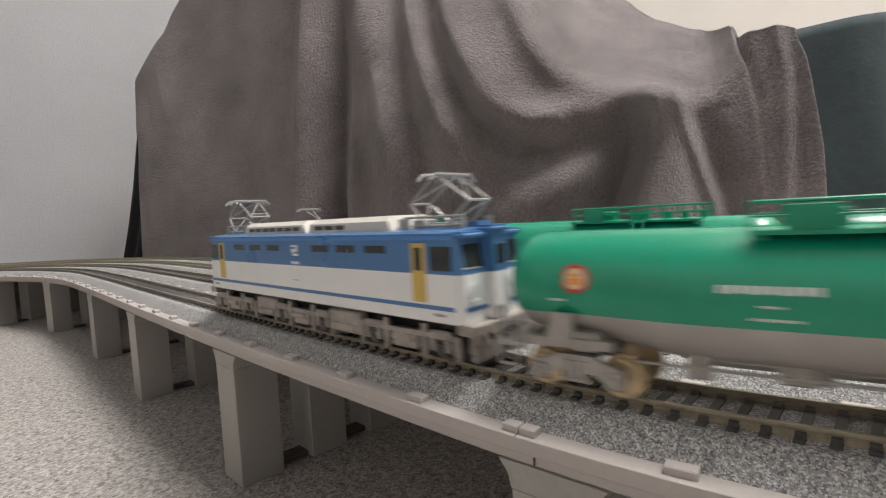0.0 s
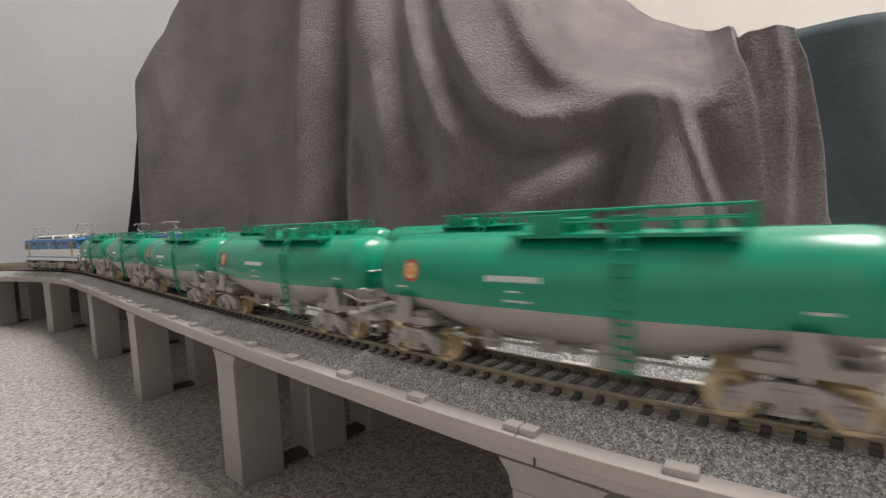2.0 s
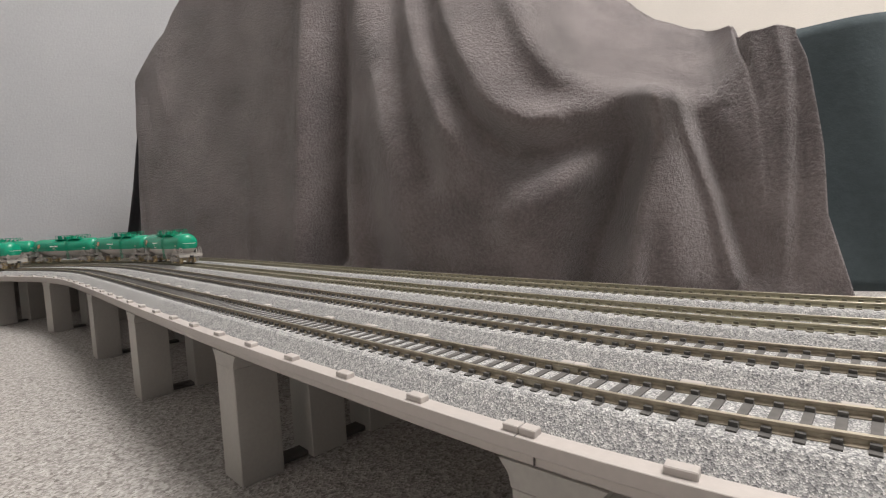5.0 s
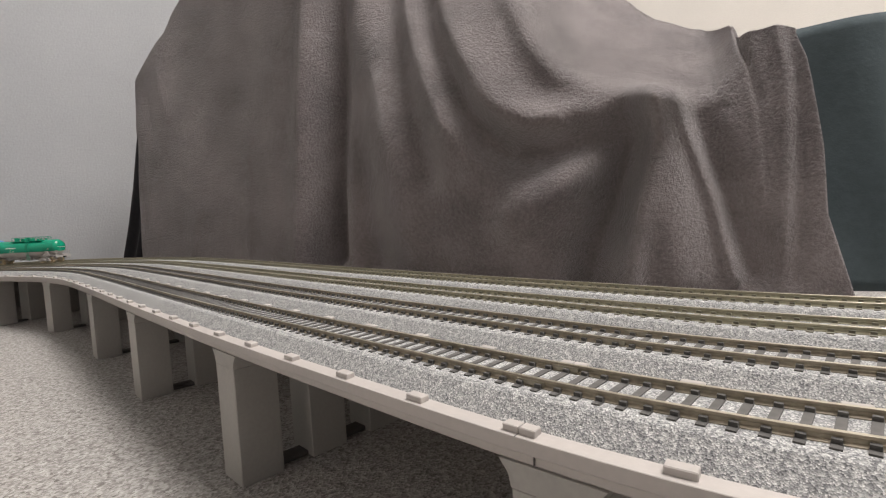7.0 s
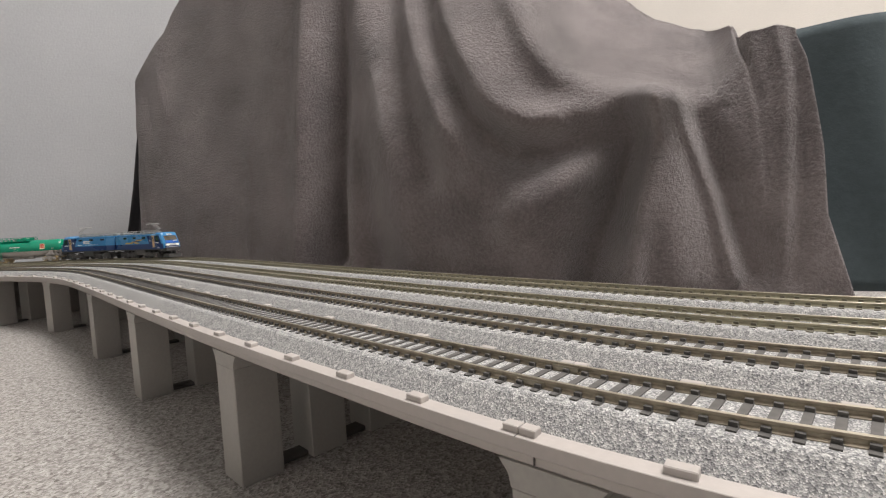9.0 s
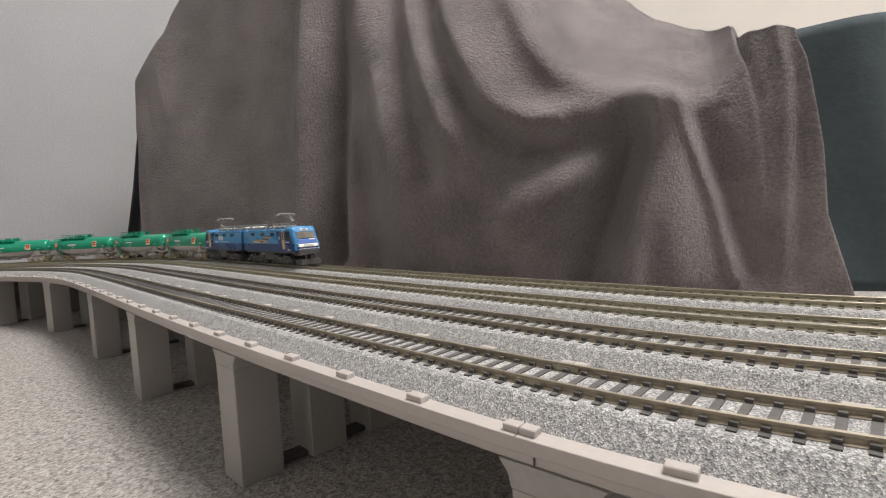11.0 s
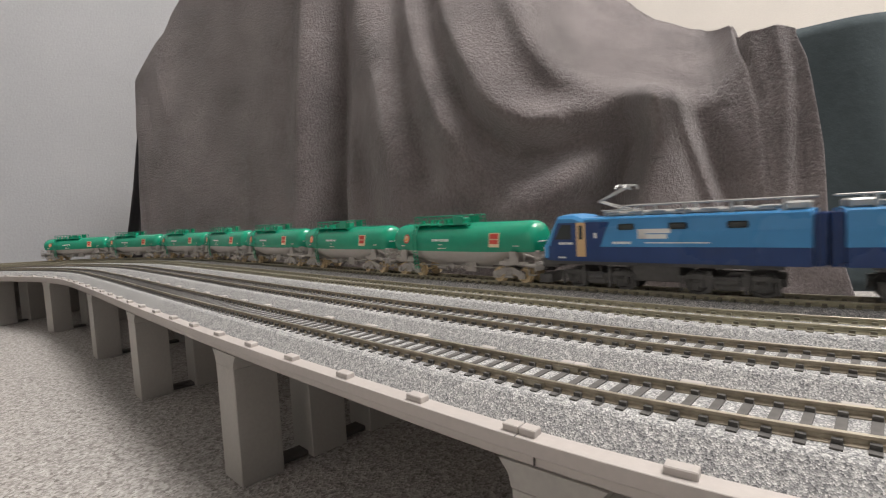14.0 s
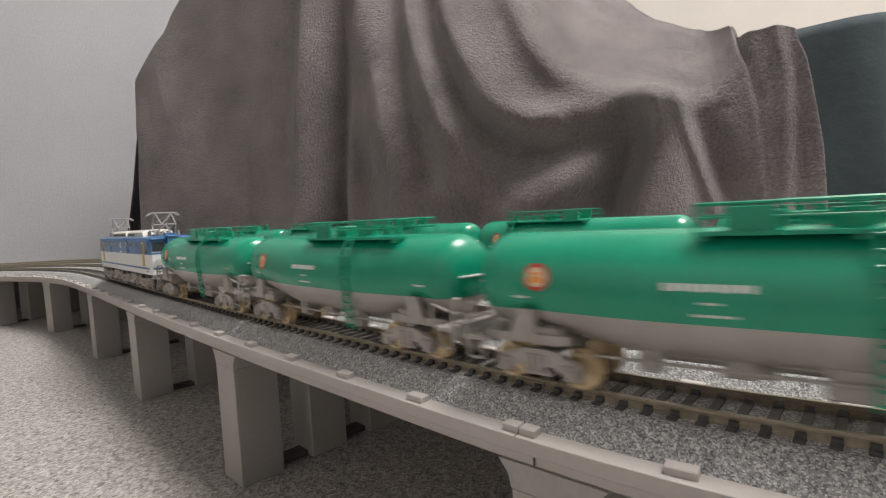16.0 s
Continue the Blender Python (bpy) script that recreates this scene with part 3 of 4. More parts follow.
    wire(bm, [(-22, 6.4, 5.6), (22, 6.4, 5.6)], 0.25)
    wire(bm, [(-22, -6.4, 5.6), (22, -6.4, 5.6)], 0.25)
    pm("brake_gear", bm, "bogie grey", root)
    for x in (-29.5, 29.5):
        bogie(root, x, 12.2, 2.85, "bogie grey")
    return root


def pantograph_diamond(parent, x, height=9.6):
    """A raised diamond pantograph of four folded arms and a collector head."""
    root = new("pantograph")
    root.parent = parent
    root.matrix_basis = Matrix.Translation((x * MM * XS, 0, 0))
    z0 = 26.0
    bm = bmesh.new()
    for s in (-1, 1):
        wire(bm, [(-6.4, s * 3.6, z0), (6.4, s * 3.6, z0)], 0.3)
        rod(bm, (s * 3.0, -4.4, z0), (s * 3.0, 4.4, z0), 0.34, 8)
        for y in (-3.4, 3.4):
            rod(bm, (s * 5.4, y, z0 - 2.2), (s * 5.4, y, z0), 0.5, 8)
    for y in (-1.8, 1.8):
        rod(bm, (-3, y, z0 + 0.4), (3, y, z0 + 0.4), 0.28, 6)
    pm("base_frame", bm, "pantograph grey", root)
    bm = bmesh.new()
    for s in (-1, 1):
        for y in (-1, 1):
            rod(bm, (s * 2.6, y * 3.7, z0 + 0.2), (s * 7.4, y * 2.9, z0 + height * 0.48), 0.32, 6)
            rod(bm, (s * 7.4, y * 2.9, z0 + height * 0.48), (s * 0.7, y * 3.3, z0 + height), 0.26, 6)
        rod(bm, (s * 7.4, -2.9, z0 + height * 0.48), (s * 7.4, 2.9, z0 + height * 0.48), 0.26, 6)
        rod(bm, (s * 2.6, 3.7, z0 + 0.2), (s * 7.4, -2.9, z0 + height * 0.48), 0.16, 6)
        rod(bm, (s * 7.4, 2.9, z0 + height * 0.48), (s * 0.7, -3.3, z0 + height), 0.16, 6)
    pm("arm", bm, "pantograph grey", root)
    bm = bmesh.new()
    for s in (-1, 1):
        wire(bm, [(s * 1.5, -6.6, z0 + height - 0.9), (s * 1.5, -5.2, z0 + height + 0.35), (s * 1.5, 5.2, z0 + height + 0.35), (s * 1.5, 6.6, z0 + height - 0.9)], 0.34)
    for y in (-4, 0, 4):
        rod(bm, (-1.5, y, z0 + height + 0.2), (1.5, y, z0 + height + 0.2), 0.25, 6)
    pm("collector_head", bm, "pantograph grey", root)
    return root


def pantograph_single(parent, x, way, z0=26.2, height=8.0):
    """A raised single-arm pantograph; its knee points towards way."""
    root = new("pantograph")
    root.parent = parent
    root.matrix_basis = Matrix.Translation((x * MM * XS, 0, 0))
    bm = bmesh.new()
    for s in (-1, 1):
        wire(bm, [(-5.5, s * 2.6, z0), (5.5, s * 2.6, z0)], 0.28)
        rod(bm, (s * 5.0, -3.2, z0), (s * 5.0, 3.2, z0), 0.28, 6)
        for y in (-2.6, 2.6):
            rod(bm, (s * 4.4, y, z0 - 2.0), (s * 4.4, y, z0), 0.45, 8)
    pm("base_frame", bm, "pantograph grey", root)
    bm = bmesh.new()
    knee = (way * 7.0, 0, z0 + height * 0.42)
    rod(bm, (-way * 3.0, 0, z0 + 0.2), knee, 0.5, 8)
    rod(bm, (-way * 1.4, 1.0, z0 + 0.2), (way * 6.6, 0.6, z0 + height * 0.38), 0.2, 6)
    for y in (-1, 1):
        rod(bm, (knee[0], y * 0.6, knee[2]), (-way * 2.2, y * 1.8, z0 + height), 0.3, 6)
    rod(bm, (knee[0], -0.9, knee[2]), (knee[0], 0.9, knee[2]), 0.4, 8)
    pm("arm", bm, "pantograph grey", root)
    bm = bmesh.new()
    for s in (-1, 1):
        c = -way * 2.2 + s * 1.3
        wire(bm, [(c, -6.4, z0 + height - 0.8), (c, -5.0, z0 + height + 0.4), (c, 5.0, z0 + height + 0.4), (c, 6.4, z0 + height - 0.8)], 0.32)
    rod(bm, (-way * 2.2 - 1.3, 0, z0 + height + 0.1), (-way * 2.2 + 1.3, 0, z0 + height + 0.1), 0.3, 6)
    pm("collector_head", bm, "pantograph grey", root)
    return root


def loco_bogie(parent, x, material="worn gear", wheelbase=18.0, r=3.6):
    """A heavy bogie: deep side frames with springs, boxes, sand pipes and brake cylinders over two axles."""
    root = bogie(parent, x, wheelbase, r, "dark gear", 7.9, True, "dark gear")
    bm = bmesh.new()
    for s in (-1, 1):
        for ax in (-wheelbase / 2, wheelbase / 2):
            box(bm, ax - 2.4, ax + 2.4, s * 8.6 - 0.5, s * 8.6 + 0.5, 5.0, 6.6, 0.2)
            for k in (-1.7, 1.7):
                rod(bm, (ax + k, s * 8.8, 2.8), (ax + k, s * 8.8, 5.2), 0.6, 8)
            box(bm, ax - 4.2, ax - 3.4, s * 8.4 - 0.4, s * 8.4 + 0.4, 1.4, 5.6)
            box(bm, ax + 3.4, ax + 4.2, s * 8.4 - 0.4, s * 8.4 + 0.4, 1.4, 5.6)
        box(bm, -3.2, 3.2, s * 8.5 - 0.7, s * 8.5 + 0.7, 2.2, 5.8, 0.3)
        rod(bm, (-2.6, s * 9.2, 4.4), (2.6, s * 9.2, 4.4), 0.8, 10)
        box(bm, -wheelbase / 2 - 4.2, wheelbase / 2 + 4.2, s * 8.5 - 0.35, s * 8.5 + 0.35, 5.0, 5.9)
        for k in (-0.28, 0.28):
            box(bm, wheelbase * k - 0.5, wheelbase * k + 0.5, s * 8.7 - 0.4, s * 8.7 + 0.4, 1.2, 7.6)
        wire(bm, [(-wheelbase / 2 - 3, s * 8.9, 6.2), (-wheelbase / 2 - 3.6, s * 8.9, 1.2)], 0.25)
        wire(bm, [(wheelbase / 2 + 3, s * 8.9, 6.2), (wheelbase / 2 + 3.6, s * 8.9, 1.2)], 0.25)
    pm("spring_gear", bm, material, root)
    return root


# --- blue and cream electric locomotive ---
def cream_locomotive():
    root = thing("electric_locomotive", "blue and cream model electric locomotive with yellow doors and diamond pantographs", "locomotive")
    L, w = 51.0, 9.5
    prof = [(-w, 8.4), (-w, 17.6), (-w, 23.6), (-w + 0.5, 24.5), (-w + 1.6, 25.2), (0, 25.7), (w - 1.6, 25.2), (w - 0.5, 24.5), (w, 23.6), (w, 17.6), (w, 8.4)]

    def ring(x, inset=0.0, lean=0.0):
        out = []
        for y, z in prof:
            k = max(0.0, (z - 17.6)) * lean
            out.append((x - math.copysign(k, x), y * (1 - inset), z))
        return out

    bm = loft(bmesh.new(), [ring(-L, 0.10, 0.17), ring(-L + 1.6, 0.0, 0.14), ring(-L + 6, 0, 0), ring(L - 6, 0, 0), ring(L - 1.6, 0.0, 0.14), ring(L, 0.10, 0.17)])
    split_at(bm, 17.3)
    pm("body", bm, ("blue paint", "cream paint"), root, "blue over cream locomotive body")
    for s in (-1, 1):
        bm = bmesh.new()
        box(bm, -L + 1.7, L - 1.7, s * w - 0.06, s * w + 0.06, 10.7, 11.5)
        pm("stripe", bm, "blue paint", root)
        bm = bmesh.new()
        box(bm, -L + 0.8, L - 0.8, s * (w + 0.2) - 0.25, s * (w + 0.2) + 0.25, 24.35, 24.8)
        pm("gutter", bm, "blue paint", root)
        for x in (-41.3, 41.3):
            pm("door", box(bmesh.new(), x - 1.75, x + 1.75, s * w - 0.14, s * w + 0.14, 11.9, 23.0, 0.1), "door yellow", root, "yellow cab door")
            pm("door_window", box(bmesh.new(), x - 0.9, x + 0.9, s * w - 0.2, s * w + 0.2, 17.9, 22.2), "window glass", root)
        for x in (-46.6, 46.6):
            pm("cab_window", box(bmesh.new(), x - 2.4, x + 2.4, s * w - 0.1, s * w + 0.1, 18.0, 22.4), "window glass", root)
        for x in (-29.5, -20, -10.6, 10.6, 20, 29.5):
            bm = box(bmesh.new(), x - 3.2, x + 3.2, s * w - 0.1, s * w + 0.1, 20.9, 22.5, 0.05)
            pm("window_frame", box(bmesh.new(), x - 3.45, x + 3.45, s * w - 0.06, s * w + 0.06, 20.6, 22.8), "blue paint", root)
            pm("side_window", bm, "window glass", root)
        bm = bmesh.new()
        for a, b, c, d in ((-0.2, 1.5, 22.4, 22.9), (-1.4, -0.6, 21.2, 22.9), (-0.2, 1.5, 21.0, 21.9), (-1.6, 0.9, 20.2, 20.7)):
            box(bm, a, b, s * w - 0.07, s * w + 0.07, c - 0.4, d - 0.4)
        pm("emblem", bm, "white print", root)
        text_bar(root, 0, s * (w + 0.02), 18.0, 3.6, 0.7, n=4)
        text_bar(root, 0, s * (w + 0.02), 13.6, 2.6, 0.16, "blue paint")
        text_bar(root, 46, s * (w + 0.02), 9.8, 2.6, 0.5, "worn gear", n=3)
        text_bar(root, -46, s * (w + 0.02), 9.8, 2.6, 0.5, "worn gear", n=3)
    # cab fronts
    for s in (-1, 1):
        lean = Matrix.Rotation(-s * math.atan(0.17), 4, "Y")
        face = Matrix.Translation((s * L * MM * XS, 0, 17.6 * MM))
        for y in (-5.6, 5.6):
            bm = box(bmesh.new(), -0.15, 0.15, y - 2.5, y + 2.5, 0.7, 5.1, 0.1)
            pm("windscreen", bm, "window glass", root, "dark windscreen", at=face @ lean)
        porch = box(bmesh.new(), min(-s * 2.0, s * 1.5), max(-s * 2.0, s * 1.5), -2.3, 2.3, -9.0, 7.6, 0.25, 2)
        pm("end_door", split_at(porch, -0.3), ("blue paint", "cream paint"), root, "jutting end door, blue over cream", at=face)
        pm("end_door_window", box(bmesh.new(), s * 1.5 - 0.12, s * 1.5 + 0.12, -1.3, 1.3, 1.0, 4.8, 0.1), "window glass", root, at=face)
        pm("end_door_hood", box(bmesh.new(), min(-s * 3.0, s * 2.0), max(-s * 3.0, s * 2.0), -2.7, 2.7, 6.8, 8.3, 0.6, 3), "blue paint", root, at=face)
        pm("end_door_rail", wire(bmesh.new(), [(s * 1.7, -1.9, -1.2), (s * 1.7, -1.9, -7.0)], 0.16), "silver bar", root, at=face)
        pm("front_stripe", box(bmesh.new(), s * L - 0.12, s * L + 0.12, -8.4, 8.4, 10.6, 11.4), "blue paint", root)
        pm("roof_visor", box(bmesh.new(), min(s * (L - 4), s * (L + 0.4)), max(s * (L - 4), s * (L + 0.4)), -8.9, 8.9, 23.5, 24.9, 0.5, 3), "blue paint", root)
        for y in (-6.4, 6.4):
            bm = disc(bmesh.new(), (s * L, y, 14.2), (1, 0, 0), 1.3, 0.9, 16)
            pm("headlight", bm, "silver bar", root)
            pm("handrail", wire(bmesh.new(), [(s * (L + 0.5), y - 1.8, 12.6), (s * (L + 0.5), y + 1.8, 12.6)], 0.16), "silver bar", root)
            pm("window_rail", wire(bmesh.new(), [(s * (L - 0.1), y - 2.2, 18.4), (s * (L - 0.1), y + 2.2, 18.4)], 0.18), "silver bar", root)
        pm("roof_headlight", box(bmesh.new(), s * (L - 3.2) - 1.6, s * (L - 3.2) + 1.6, -2.2, 2.2, 25.2, 26.6, 0.4, 2), "blue paint", root)
        bm = bmesh.new()
        box(bm, min(s * 49, s * 53), max(s * 49, s * 53), -9.0, 9.0, 6.4, 8.5, 0.2)
        box(bm, min(s * 51.5, s * 52.4), max(s * 51.5, s * 52.4), -8.2, 8.2, 1.6, 4.6, 0.2)
        for y in (-6, 6):
            box(bm, min(s * 50, s * 52.5), max(s * 50, s * 52.5), y - 0.8, y + 0.8, 2.6, 7.0)
            wire(bm, [(s * 53.0, y, 6.6), (s * 54.0, y, 4.4), (s * 53.6, y, 2.6)], 0.35)
            wire(bm, [(s * 53.0, y * 0.6, 6.6), (s * 54.2, y * 0.6, 4.2)], 0.3)
        pm("buffer_beam", bm, "worn gear", root)
        coupler(root, s * 51.6, s)
    # roof: cream ventilator houses, insulators, pantographs
    for x0, x1 in ((-31.5, -1.6), (-0.9, 31.5)):
        bm = bmesh.new()
        pr = [(-6.4, 25.0), (-6.4, 27.4), (-5.0, 28.5), (5.0, 28.5), (6.4, 27.4), (6.4, 25.0)]
        loft(bm, [[(x0 + (z - 25) * 0.5, y, z) for y, z in pr], [(x1 - (z - 25) * 0.5, y, z) for y, z in pr]])
        house = pm("roof_house", bm, "roof cream", root, "cream roof ventilator housing")
        for s in (-1, 1):
            k = int((x1 - x0) / 4.6)
            for i in range(k):
                xa = x0 + 2.6 + i * (x1 - x0 - 5.2) / k
                if x1 < 0 and xa < -19:
                    continue
                lou = box(bmesh.new(), xa + 0.4, xa + (x1 - x0 - 5.2) / k - 0.4, s * 6.4 - 0.1, s * 6.4 + 0.1, 25.9, 26.9)
                pm("louvre", lou, "dark gear", house)
    bm = bmesh.new()
    for x in (-33.5, -32, 32, 33.5, 47.5, -47.5):
        for y in (-4.0, 4.0):
            rod(bm, (x, y, 25.0), (x, y, 27.6), 0.6, 8)
    box(bm, 33, 36, -2, 2, 25.2, 27.4, 0.3)
    box(bm, -36, -33, -2, 2, 25.2, 27.4, 0.3)
    wire(bm, [(33, 4.2, 27.8), (48, 4.2, 27.8)], 0.25)
    wire(bm, [(-33, 4.2, 27.8), (-48, 4.2, 27.8)], 0.25)
    pm("insulators", bm, "pantograph grey", root)
    for x in (-41, 41):
        pantograph_diamond(root, x)
    bm = bmesh.new()
    box(bm, -50, 50, -6.8, 6.8, 7.4, 8.6)
    for x in (-17, 17):
        for s in (-1, 1):
            box(bm, x - 5.5, x + 5.5, s * 7.6 - 1.2, s * 7.6 + 1.2, 2.4, 7.4, 0.3)
            rod(bm, (x - 4, s * 8.6, 3.6), (x + 4, s * 8.6, 3.6), 1.0, 10)
    pm("underframe", bm, "worn gear", root)
    pm("motor_block", box(bmesh.new(), -47, 47, -5.2, 5.2, 1.6, 7.6), "black plastic", root)
    for x in (-36, 0, 36):
        loco_bogie(root, x)
    return root


# --- two-section blue electric locomotive: one section, cab towards +x ---
def blue_section(lead):
    root = thing("locomotive_section", "light blue and navy model electric locomotive section with tan cab door", "locomotive", "sections of the blue locomotive")
    L, w = 76.0, 9.4
    prof = [(-w, 9.6), (-w, 14.8), (-w, 19.5), (-w + 0.4, 23.2), (-w + 1.4, 24.4), (0, 24.9), (w - 1.4, 24.4), (w - 0.4, 23.2), (w, 19.5), (w, 14.8), (w, 9.6)]

    def ring(x, inset=0.0, slope=0.0, lift=0.0):
        return [(x - max(0.0, z - 14.8) * slope, y * (1 - inset), z + (lift if z > 23 else 0)) for y, z in prof]

    bm = loft(bmesh.new(), [ring(0), ring(L - 15), ring(L - 12, 0, 0, 1.2), ring(L - 5.5, 0.0, 0.18, 1.2), ring(L - 1.6, 0.12, 0.45, 0.9), ring(L, 0.28, 0.55, 0.5)])
    split_at(bm, 14.7)
    pm("body", bm, ("light blue paint", "navy paint"), root, "light blue over navy body")
    for s in (-1, 1):
        y = s * (w + 0.02)
        # navy wedge behind the cab, door, windows
        bm = bmesh.new()
        k = [(54.5, 14.6), (51.5, 23.0), (69.5, 23.0), (72.5, 14.6)]
        loft(bm, [[(a, y - 0.12, b) for a, b in k], [(a, y + 0.12, b) for a, b in k]])
        pm("cab_panel", bm, "navy paint", root)
        pm("door", box(bmesh.new(), 59.4, 62.6, y - 0.22, y + 0.22, 11.2, 23.0, 0.1), "door tan", root, "tan cab door")
        pm("door_window", box(bmesh.new(), 60.3, 61.7, y - 0.3, y + 0.3, 17.2, 22.0, 0.1), "window glass", root)
        bm = bmesh.new()
        k = [(64.4, 17.2), (64.4, 22.4), (68.0, 22.4), (70.6, 17.2)]
        loft(bm, [[(a, y - 0.18, b) for a, b in k], [(a, y + 0.18, b) for a, b in k]])
        pm("cab_window", bm, "window glass", root)
        for x in (16, 31, 46):
            pm("side_window", box(bmesh.new(), x - 2.5, x + 2.5, y - 0.15, y + 0.15, 20.2, 22.2, 0.4), "window glass", root)
        pm("roof_edge", box(bmesh.new(), 0.3, 60.0, s * (w - 0.4) - 0.2, s * (w - 0.4) + 0.2, 23.2, 24.0), "light blue paint", root)
        text_bar(root, 66.5, s * (w + 0.16), 15.8, 5.4, 0.8, n=7)
        text_bar(root, 56.0, s * (w + 0.16), 18.5, 1.2, 1.8, n=1)
        text_bar(root, 68.0, s * (w + 0.02), 10.8, 3.0, 0.6, n=4)
        if lead:
            bm = bmesh.new()
            for x, z, a, b in ((22, 16.0, 12, 1.5), (31, 17.2, 10, 1.2), (38, 18.8, 10, 1.1), (35, 15.9, 7, 1.0)):
                k = [(x - a / 2 - 1, z - b / 2), (x + a / 2 - 1, z - b / 2), (x + a / 2 + 1.4, z + b / 2), (x - a / 2 + 1.4, z + b / 2)]
                loft(bm, [[(c, y - 0.05, d) for c, d in k], [(c, y + 0.05, d) for c, d in k]])
            pm("gold_graphic", bm, "gold print", root, "gold slanting graphic")
            bm = bmesh.new()
            for x, z, a, b in ((35, 17.9, 10, 1.0), (42, 19.7, 10, 0.7), (29, 16.4, 6, 0.6)):
                k = [(x - a / 2 - 1, z - b / 2), (x + a / 2 - 1, z - b / 2), (x + a / 2 + 1.4, z + b / 2), (x - a / 2 + 1.4, z + b / 2)]
                loft(bm, [[(c, y - 0.07, d) for c, d in k], [(c, y + 0.07, d) for c, d in k]])
            pm("navy_graphic", bm, "navy paint", root)
        else:
            bm = bmesh.new()
            for a, b, c, d in ((33, 41.5, 19.0, 20.4), (34, 42.5, 17.3, 18.7), (40, 42.5, 17.3, 20.4)):
                box(bm, a, b, y - 0.05, y + 0.05, c, d)
            pm("emblem", bm, "white print", root)
            text_bar(root, 31.5, y, 16.0, 21.0, 0.35)
            text_bar(root, 47.5, y, 16.0, 6.0, 0.8, n=6)
    # cab front
    slope = Matrix.Rotation(-math.atan(0.55), 4, "Y")
    face = Matrix.Translation(((L - 0.05) * MM * XS, 0, 14.8 * MM))
    pm("windscreen", box(bmesh.new(), -0.2, 0.25, -6.4, 6.4, 3.4, 8.6, 0.3), "window amber", root, "raked windscreen", at=face @ slope)
    pm("front_panel", box(bmesh.new(), -0.2, 0.22, -6.6, 6.6, 0.0, 3.2, 0.2), "bright blue paint", root, at=face @ slope)
    pm("destination_box", box(bmesh.new(), -0.2, 0.35, -2.6, 2.6, 9.2, 10.8, 0.2), "white print", root, at=face @ slope)
    text = box(bmesh.new(), 0.3, 0.45, -1.6, 1.6, 9.6, 10.4)
    pm("lettering", text, "dark gear", root, at=face @ slope)
    pm("number_bars", box(bmesh.new(), 0.2, 0.4, 1.2, 5.6, 2.3, 2.9), "white print", root, at=face @ slope)
    pm("light_band", box(bmesh.new(), L - 0.4, L + 0.3, -7.2, 7.2, 12.3, 14.4, 0.3), "silver bar", root, "silver headlight band")
    for s in (-1, 1):
        pm("headlight", box(bmesh.new(), L - 0.2, L + 0.5, s * 5.0 - 1.2, s * 5.0 + 1.2, 12.6, 14.1, 0.2), "lamp glow" if lead else "window glass", root, "rectangular headlight")
        pm("corner_panel", box(bmesh.new(), L - 3.4, L - 0.6, s * 7.6 - 0.9, s * 7.6 + 0.9, 10.2, 15.2, 0.4), "light blue paint", root)
    bm = bmesh.new()
    box(bm, 6, L - 2, -8.6, 8.6, 8.4, 9.7, 0.2)
    box(bm, L - 6, L + 0.8, -7.6, 7.6, 7.0, 10.4, 0.4)
    loft(bm, [[(L - 3, y, z) for y, z in ((-8, 1.4), (-8, 4.4), (8, 4.4), (8, 1.4))], [(L + 2.6, y, z) for y, z in ((-6.6, 0.9), (-6.6, 4.0), (6.6, 4.0), (6.6, 0.9))]])
    box(bm, 31, 45, -8.4, 8.4, 3.6, 8.8, 0.3)
    for s in (-1, 1):
        wire(bm, [(L + 0.6, s * 3.4, 8.2), (L + 2.2, s * 3.6, 5.6), (L + 2.0, s * 3.6, 3.8)], 0.35)
        wire(bm, [(L + 0.8, s * 7.2, 9.8), (L + 1.4, s * 7.2, 9.8)], 0.3)
    pm("underframe", bm, "dark gear", root)
    pm("front_rail", wire(bmesh.new(), [(L + 0.9, -7.4, 11.2), (L + 0.9, 7.4, 11.2)], 0.2), "silver bar", root)
    coupler(root, L - 0.4, 1)
    # gangway bellows at the inner end
    bm = bmesh.new()
    for k in range(3):
        box(bm, -2.6 + k * 0.9, -2.1 + k * 0.9, -8.2, 8.2, 9.6, 23.6)
    box(bm, -2.7, 0.2, -7.6, 7.6, 9.8, 23.2)
    pm("gangway", bm, "navy paint", root)
    # roof gear
    bm = bmesh.new()
    box(bm, 8, 54, -4.2, 4.2, 24.6, 26.0, 0.4)
    box(bm, 1, 7, -5.2, 5.2, 24.6, 27.0, 0.5)
    for x in np.linspace(10, 52, 7):
        box(bm, x - 2.2, x + 2.2, -4.8, 4.8, 25.6, 26.3, 0.2)
    pm("roof_equipment", bm, "pantograph grey", root, "grey roof equipment")
    bm = bmesh.new()
    for s in (-1, 1):
        wire(bm, [(0, s * 6.2, 28.0), (47, s * 6.2, 28.0), (50, s * 6.2, 26.4)], 0.3)
        for x in (6, 18, 30, 42):
            rod(bm, (x, s * 6.2, 24.4), (x, s * 6.2, 28.0), 0.45, 8)
    pm("roof_busbar", bm, "pantograph grey", root)
    pantograph_single(root, 51.0, 1, 26.6, 7.9)
    for x in (19, 56):
        loco_bogie(root, x, "dark gear", 16.0, 3.5)
    return root


